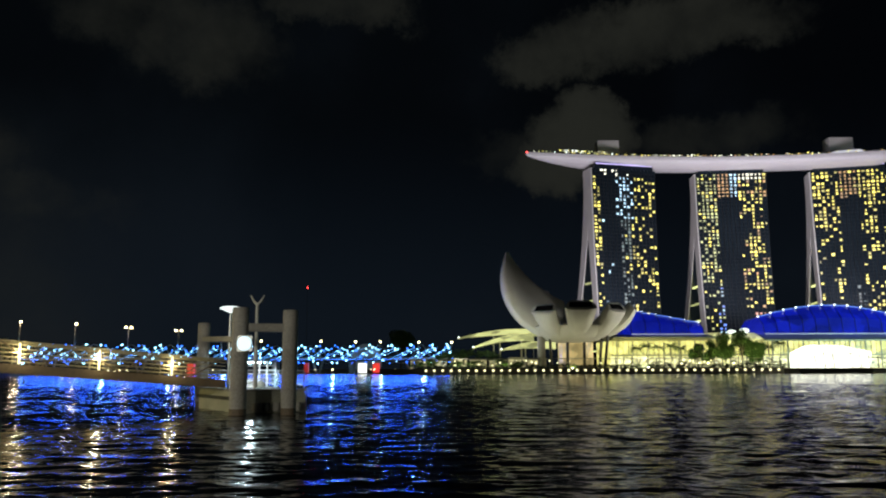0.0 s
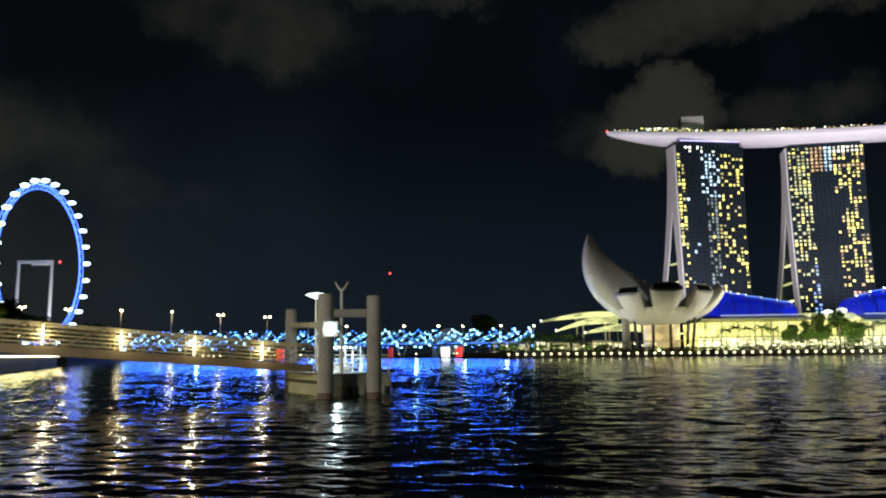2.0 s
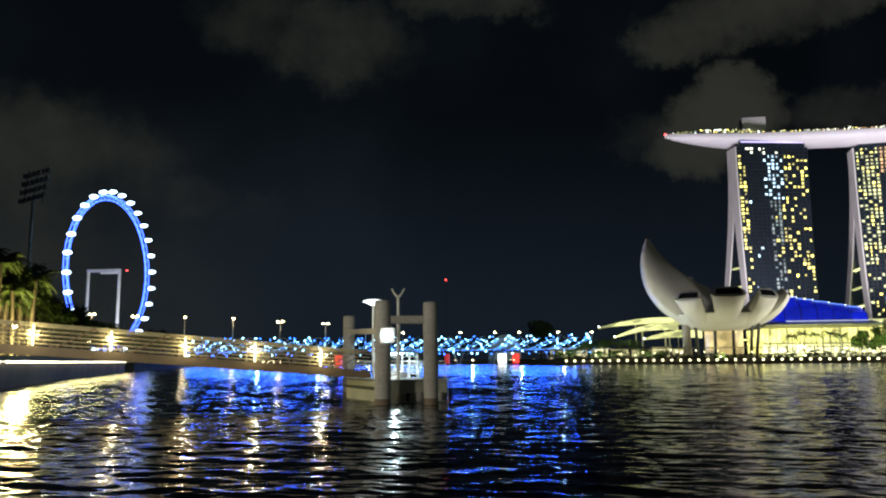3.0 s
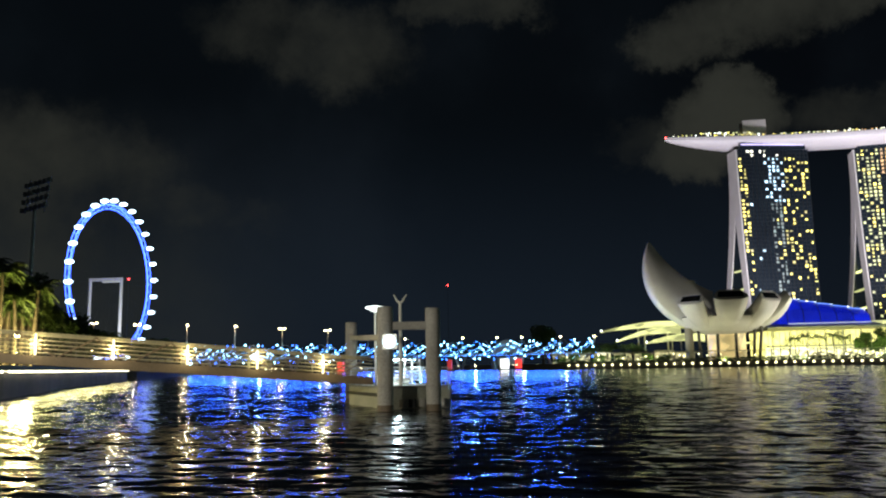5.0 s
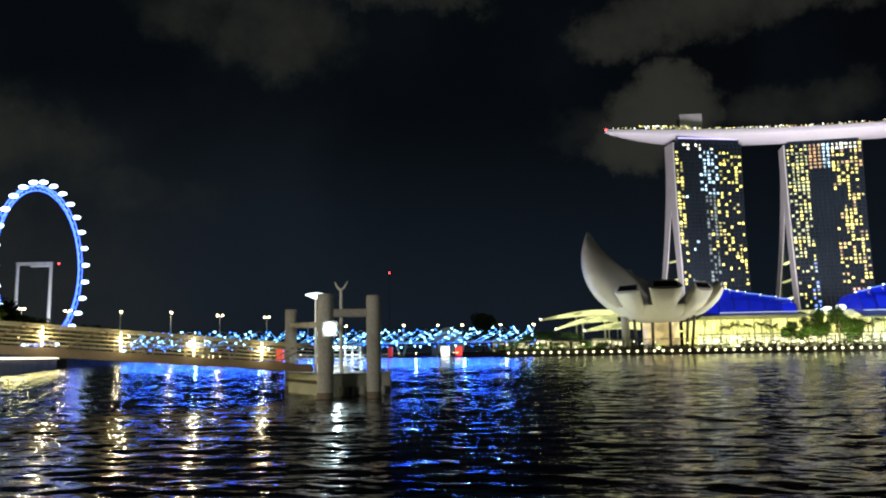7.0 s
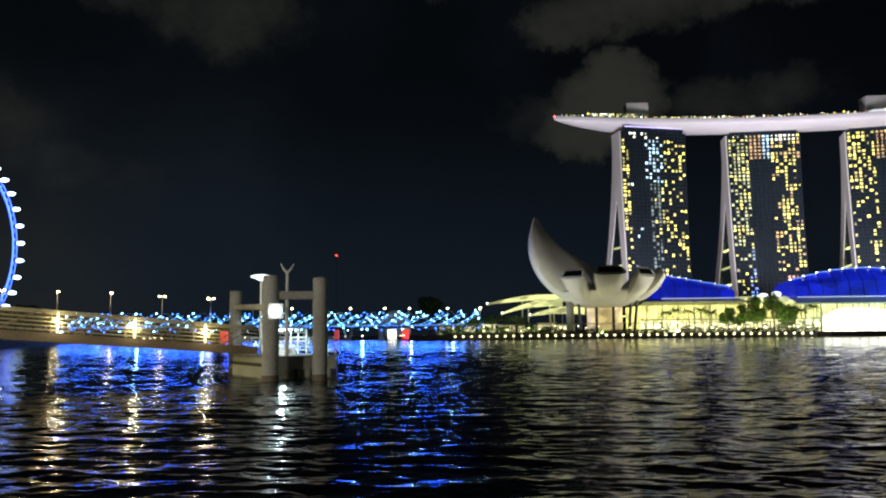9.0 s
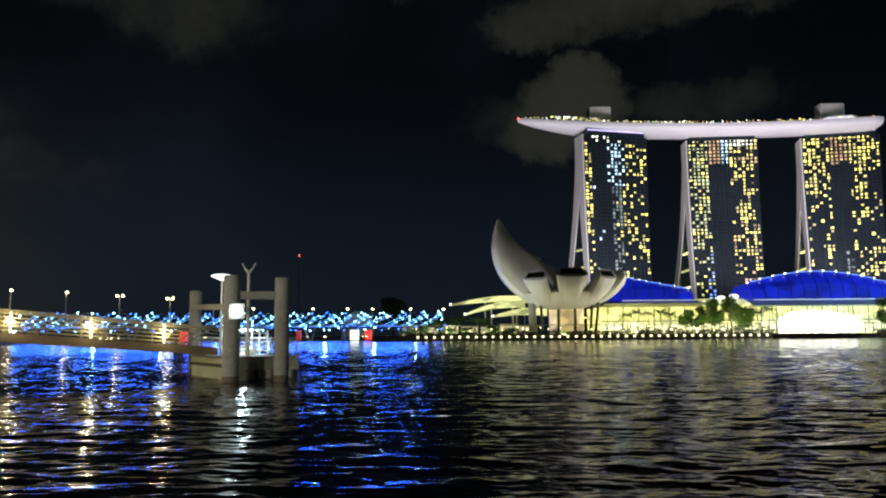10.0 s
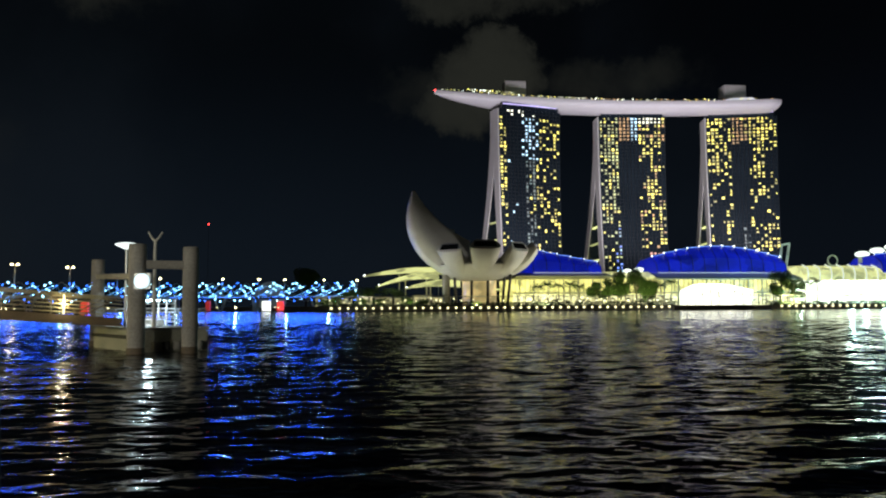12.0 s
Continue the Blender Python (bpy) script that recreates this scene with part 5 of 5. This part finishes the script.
for i in range(26):
    az = rnd.uniform(-34, -1)
    ob = thing("bank_light", polar(az, 428, 0), "small warm light low on the far bank", "light", "lights under the bridge")
    bm = bmesh.new()
    tube(bm, [(0, 0, -1.0), (0, 0, 2.2)], 0.12, 5)
    part("stub", bm, M_DARK, ob)
    bm = bmesh.new()
    ball(bm, (0, 0, 2.4), rnd.uniform(0.22, 0.45), 6)
    part("bulb", bm, E_LAMP if rnd.random() < 0.7 else E_PROM, ob)
bm = bmesh.new()
prism(bm, [(-300, 540), (-60, 570), (-40, 470), (-24, 470), (-24, 600), (-300, 640)], -2.0, 1.2)
solid("far_bank", bm, M_LAND, "dark low bank behind the bridges", "bank", "structure")

# ---- observation wheel ----
wc = polar(-33.42, 794, 87.2)
wheel = thing("observation_wheel", (wc.x, wc.y, 2.2), "giant observation wheel with a blue lit rim and bright cabins", "observation wheel", turn=radians(94.0))
R = 72.5
wz = wc.z - 2.2
for x in (-1.6, 1.6):
    bm = bmesh.new()
    tube(bm, [(R * math.cos(k * math.tau / 112), x, wz + R * math.sin(k * math.tau / 112)) for k in range(112)], 0.42, 6, closed=True)
    part("rim", bm, E_WHEEL, wheel, "blue lit rim tube")
for rr in (R - 4.4,):
    bm = bmesh.new()
    tube(bm, [(rr * math.cos(k * math.tau / 112), 0, wz + rr * math.sin(k * math.tau / 112)) for k in range(112)], 0.38, 6, closed=True)
    part("inner_rim", bm, E_WHEEL, wheel, "blue lit inner rim tube")
bm = bmesh.new()
for k in range(112):
    a, b = k * math.tau / 112, (k + 1) * math.tau / 112
    ra, rb = (R, R - 4.4) if k % 2 else (R - 4.4, R)
    tube(bm, [(ra * math.cos(a), 0, wz + ra * math.sin(a)), (rb * math.cos(b), 0, wz + rb * math.sin(b))], 0.3, 4)
part("rim_lattice", bm, E_WHEEL, wheel)
cab = bmesh.new()
bmesh.ops.create_uvsphere(cab, u_segments=12, v_segments=8, radius=1.0, matrix=Matrix.Diagonal((2.2, 4.2, 2.0, 1)))
me_cab = mesh_of("cabin", cab, E_CABIN, True)
for k in range(28):
    a = (k + 0.5) * math.tau / 28
    shared("cabin", me_cab, wheel, Matrix.Translation(((R + 3.4) * math.cos(a), -3.4, wz + (R + 3.4) * math.sin(a))))
bm = bmesh.new()
tube(bm, [(0, -9, wz), (0, 9, wz)], 1.4, 16)
part("hub", bm, M_WHITE, wheel)
bm = bmesh.new()
for k in range(56):
    a = k * math.tau / 56
    tube(bm, [(0, 5 if k % 2 else -5, wz), ((R - 4) * math.cos(a), 0, wz + (R - 4) * math.sin(a))], 0.03, 3)
tagged(part("spoke_cabling", bm, M_DARK, wheel), kind="stuff")
for x in (-9.5, 21.5):
    bm = bmesh.new()
    tube(bm, [(0, x, -0.5), (0, x, wz + 2)], 1.6, 12, r2=1.35)
    part("support_column", bm, M_TOWERWALL, wheel, "pale support column")
bm = bmesh.new()
box(bm, 0, 6, wz + 0.4, 2.6, 33, 2.6)
part("cross_beam", bm, M_TOWERWALL, wheel)
# unseen spot added to brighten the wheel's pale supports
lamp("wheel_fill_spot", "SPOT", polar(-32.5, 730, 8), polar(-34, 794, 70), 260000, (0.95, 0.95, 1.0), 1.0, 60)


def beacon_mast(az, d, el, label):
    h = d * math.tan(radians(el)) + 2.7
    ob = thing("beacon_mast", polar(az, d, 2.2), label, "mast")
    bm = bmesh.new()
    tube(bm, [(0, 0, -3), (0, 0, h - 2.2)], 0.25, 6, r2=0.12)
    part("pole", bm, M_DARK, ob)
    bm = bmesh.new()
    ball(bm, (0, 0, h - 2.0), d * 0.0012, 8)
    part("beacon", bm, E_RED, ob, "red beacon light")


beacon_mast(-9.9, 900, 5.84, "dark slender mast with a red beacon")
beacon_mast(-32.37, 850, 6.22, "dark slender mast with a red beacon beside the wheel")

# ---- trees and floodlight mast on the quay ----
mast = thing("floodlight_mast", polar(-38.35, 215, 3.0), "tall stadium floodlight mast, unlit", "floodlight mast")
bm = bmesh.new()
tube(bm, [(0, 0, 0), (0, 0, 40.5)], 0.55, 10, r2=0.35)
part("pole", bm, M_STEEL, mast)
bm = bmesh.new()
for i in range(4):
    tube(bm, [(-3.6 + 0.3 * i, 0, 39.2 + i * 2.1), (3.6 + 0.3 * i, 0, 40.7 + i * 2.1)], 0.15, 5)
for s in (-2.6, 0, 2.6):
    tube(bm, [(s, 0, 39), (s + 1.0, 0, 47.5)], 0.12, 5)
part("head_frame", bm, M_STEEL, mast)
for i in range(4):
    for j in range(6):
        bm = bmesh.new()
        box(bm, -3.2 + 1.25 * j + 0.3 * i, -0.3, 39.1 + i * 2.1 + j * 0.26, 0.9, 0.6, 1.1)
        part("floodlight", bm, M_GREY, mast)
for i, (az, dd, h) in enumerate(((-39.4, 112, 12.0), (-38.5, 120, 11.6), (-38.0, 108, 9.5), (-39.9, 104, 11.0), (-37.6, 124, 9.0), (-40.6, 110, 12.5), (-42.0, 108, 12), (-39.0, 106, 8.0), (-38.3, 114, 7.0), (-37.9, 118, 6.5), (-39.6, 109, 7.0), (-38.8, 124, 10.0), (-39.2, 118, 9.0), (-38.6, 110, 8.5), (-39.7, 116, 9.5), (-38.1, 116, 8.0), (-40.1, 108, 8.5), (-37.5, 120, 7.5))):
    palm(polar(az, dd, 3.5), h, 60 + i, "tall feathery palm on the quay, lit yellow from below", 2.5, "quay palms")
for i, (az, dd, h, sp) in enumerate(((-36.6, 150, 9.5, 6), (-35.7, 158, 9.0, 6.5), (-34.9, 168, 7.5, 6), (-37.4, 140, 9.5, 5), (-40.6, 140, 16, 7), (-34.0, 185, 6.0, 6), (-41.5, 128, 15, 7))):
    tree(polar(az, dd, 3.5), h, sp, 80 + i, "dense dark shrub tree on the quay", 1500, 0.45, "dark quay trees")
for i, (az, dd, h, sp) in enumerate(((-38.9, 116, 12.5, 4.5), (-39.9, 112, 13.0, 4.5), (-38.0, 122, 9.0, 4.0), (-37.3, 126, 7.0, 4.5))):
    tree(polar(az, dd, 3.5), h, sp, 120 + i, "leafy tree on the quay, lit yellow-green from below", 1600, 0.32, "leafy quay trees")
for az, dd in ((-39.0, 100.5), (-38.2, 105), (-39.8, 99)):
    lamp("garden_uplight", "POINT", polar(az, dd, 5.0), (0, 0, 0), 3600, (1.0, 0.80, 0.30), 0.2)
for az, dd, h in ((-38.9, 98, 3.2), (-35.4, 175, 4.8), (-34.9, 178, 5.0), (-34.5, 182, 3.6)):
    ob = thing("garden_lamp", polar(az, dd, 3.5), "short garden lamp glowing warm on the quay", "lamp")
    bm = bmesh.new()
    tube(bm, [(0, 0, 0), (0, 0, h)], 0.07, 6)
    part("post", bm, M_STEEL, ob)
    bm = bmesh.new()
    ball(bm, (0, 0, h + 0.2), 0.32, 8)
    part("globe", bm, E_LAMP, ob)
for az, h in ((-30.7, 8.5), (-29.9, 8)):
    tree(polar(az, 520, 9.5), h, 8, 97, "dark tree beyond the road bridge", 900, 0.8)

# ---- dark bank where the footbridge lands ----
bm = bmesh.new()
prism(bm, [tuple(polar(a, d).xy) for a, d in ((-31.6, 250), (-28.0, 420), (-27.2, 470), (-28.5, 530), (-40, 520), (-40, 300), (-34.5, 240))], -2.0, 2.6)
solid("landing_bank", bm, M_LAND, "dark low bank where the footbridge lands", "bank", "structure")
for i, (az, dd, h, sp) in enumerate(((-28.9, 440, 14.0, 7), (-29.8, 425, 16.0, 8), (-30.8, 410, 15.5, 8), (-31.7, 390, 14.0, 8), (-32.7, 370, 13.0, 8), (-33.7, 350, 12.5, 8), (-34.8, 340, 13.0, 8), (-36.0, 330, 13.0, 8), (-30.3, 455, 17.5, 8), (-29.2, 450, 15.5, 8))):
    tree(polar(az, dd, 2.6), h, sp, 140 + i, "dense dark tree on the bank by the footbridge", 1500, 0.8, "bank trees")
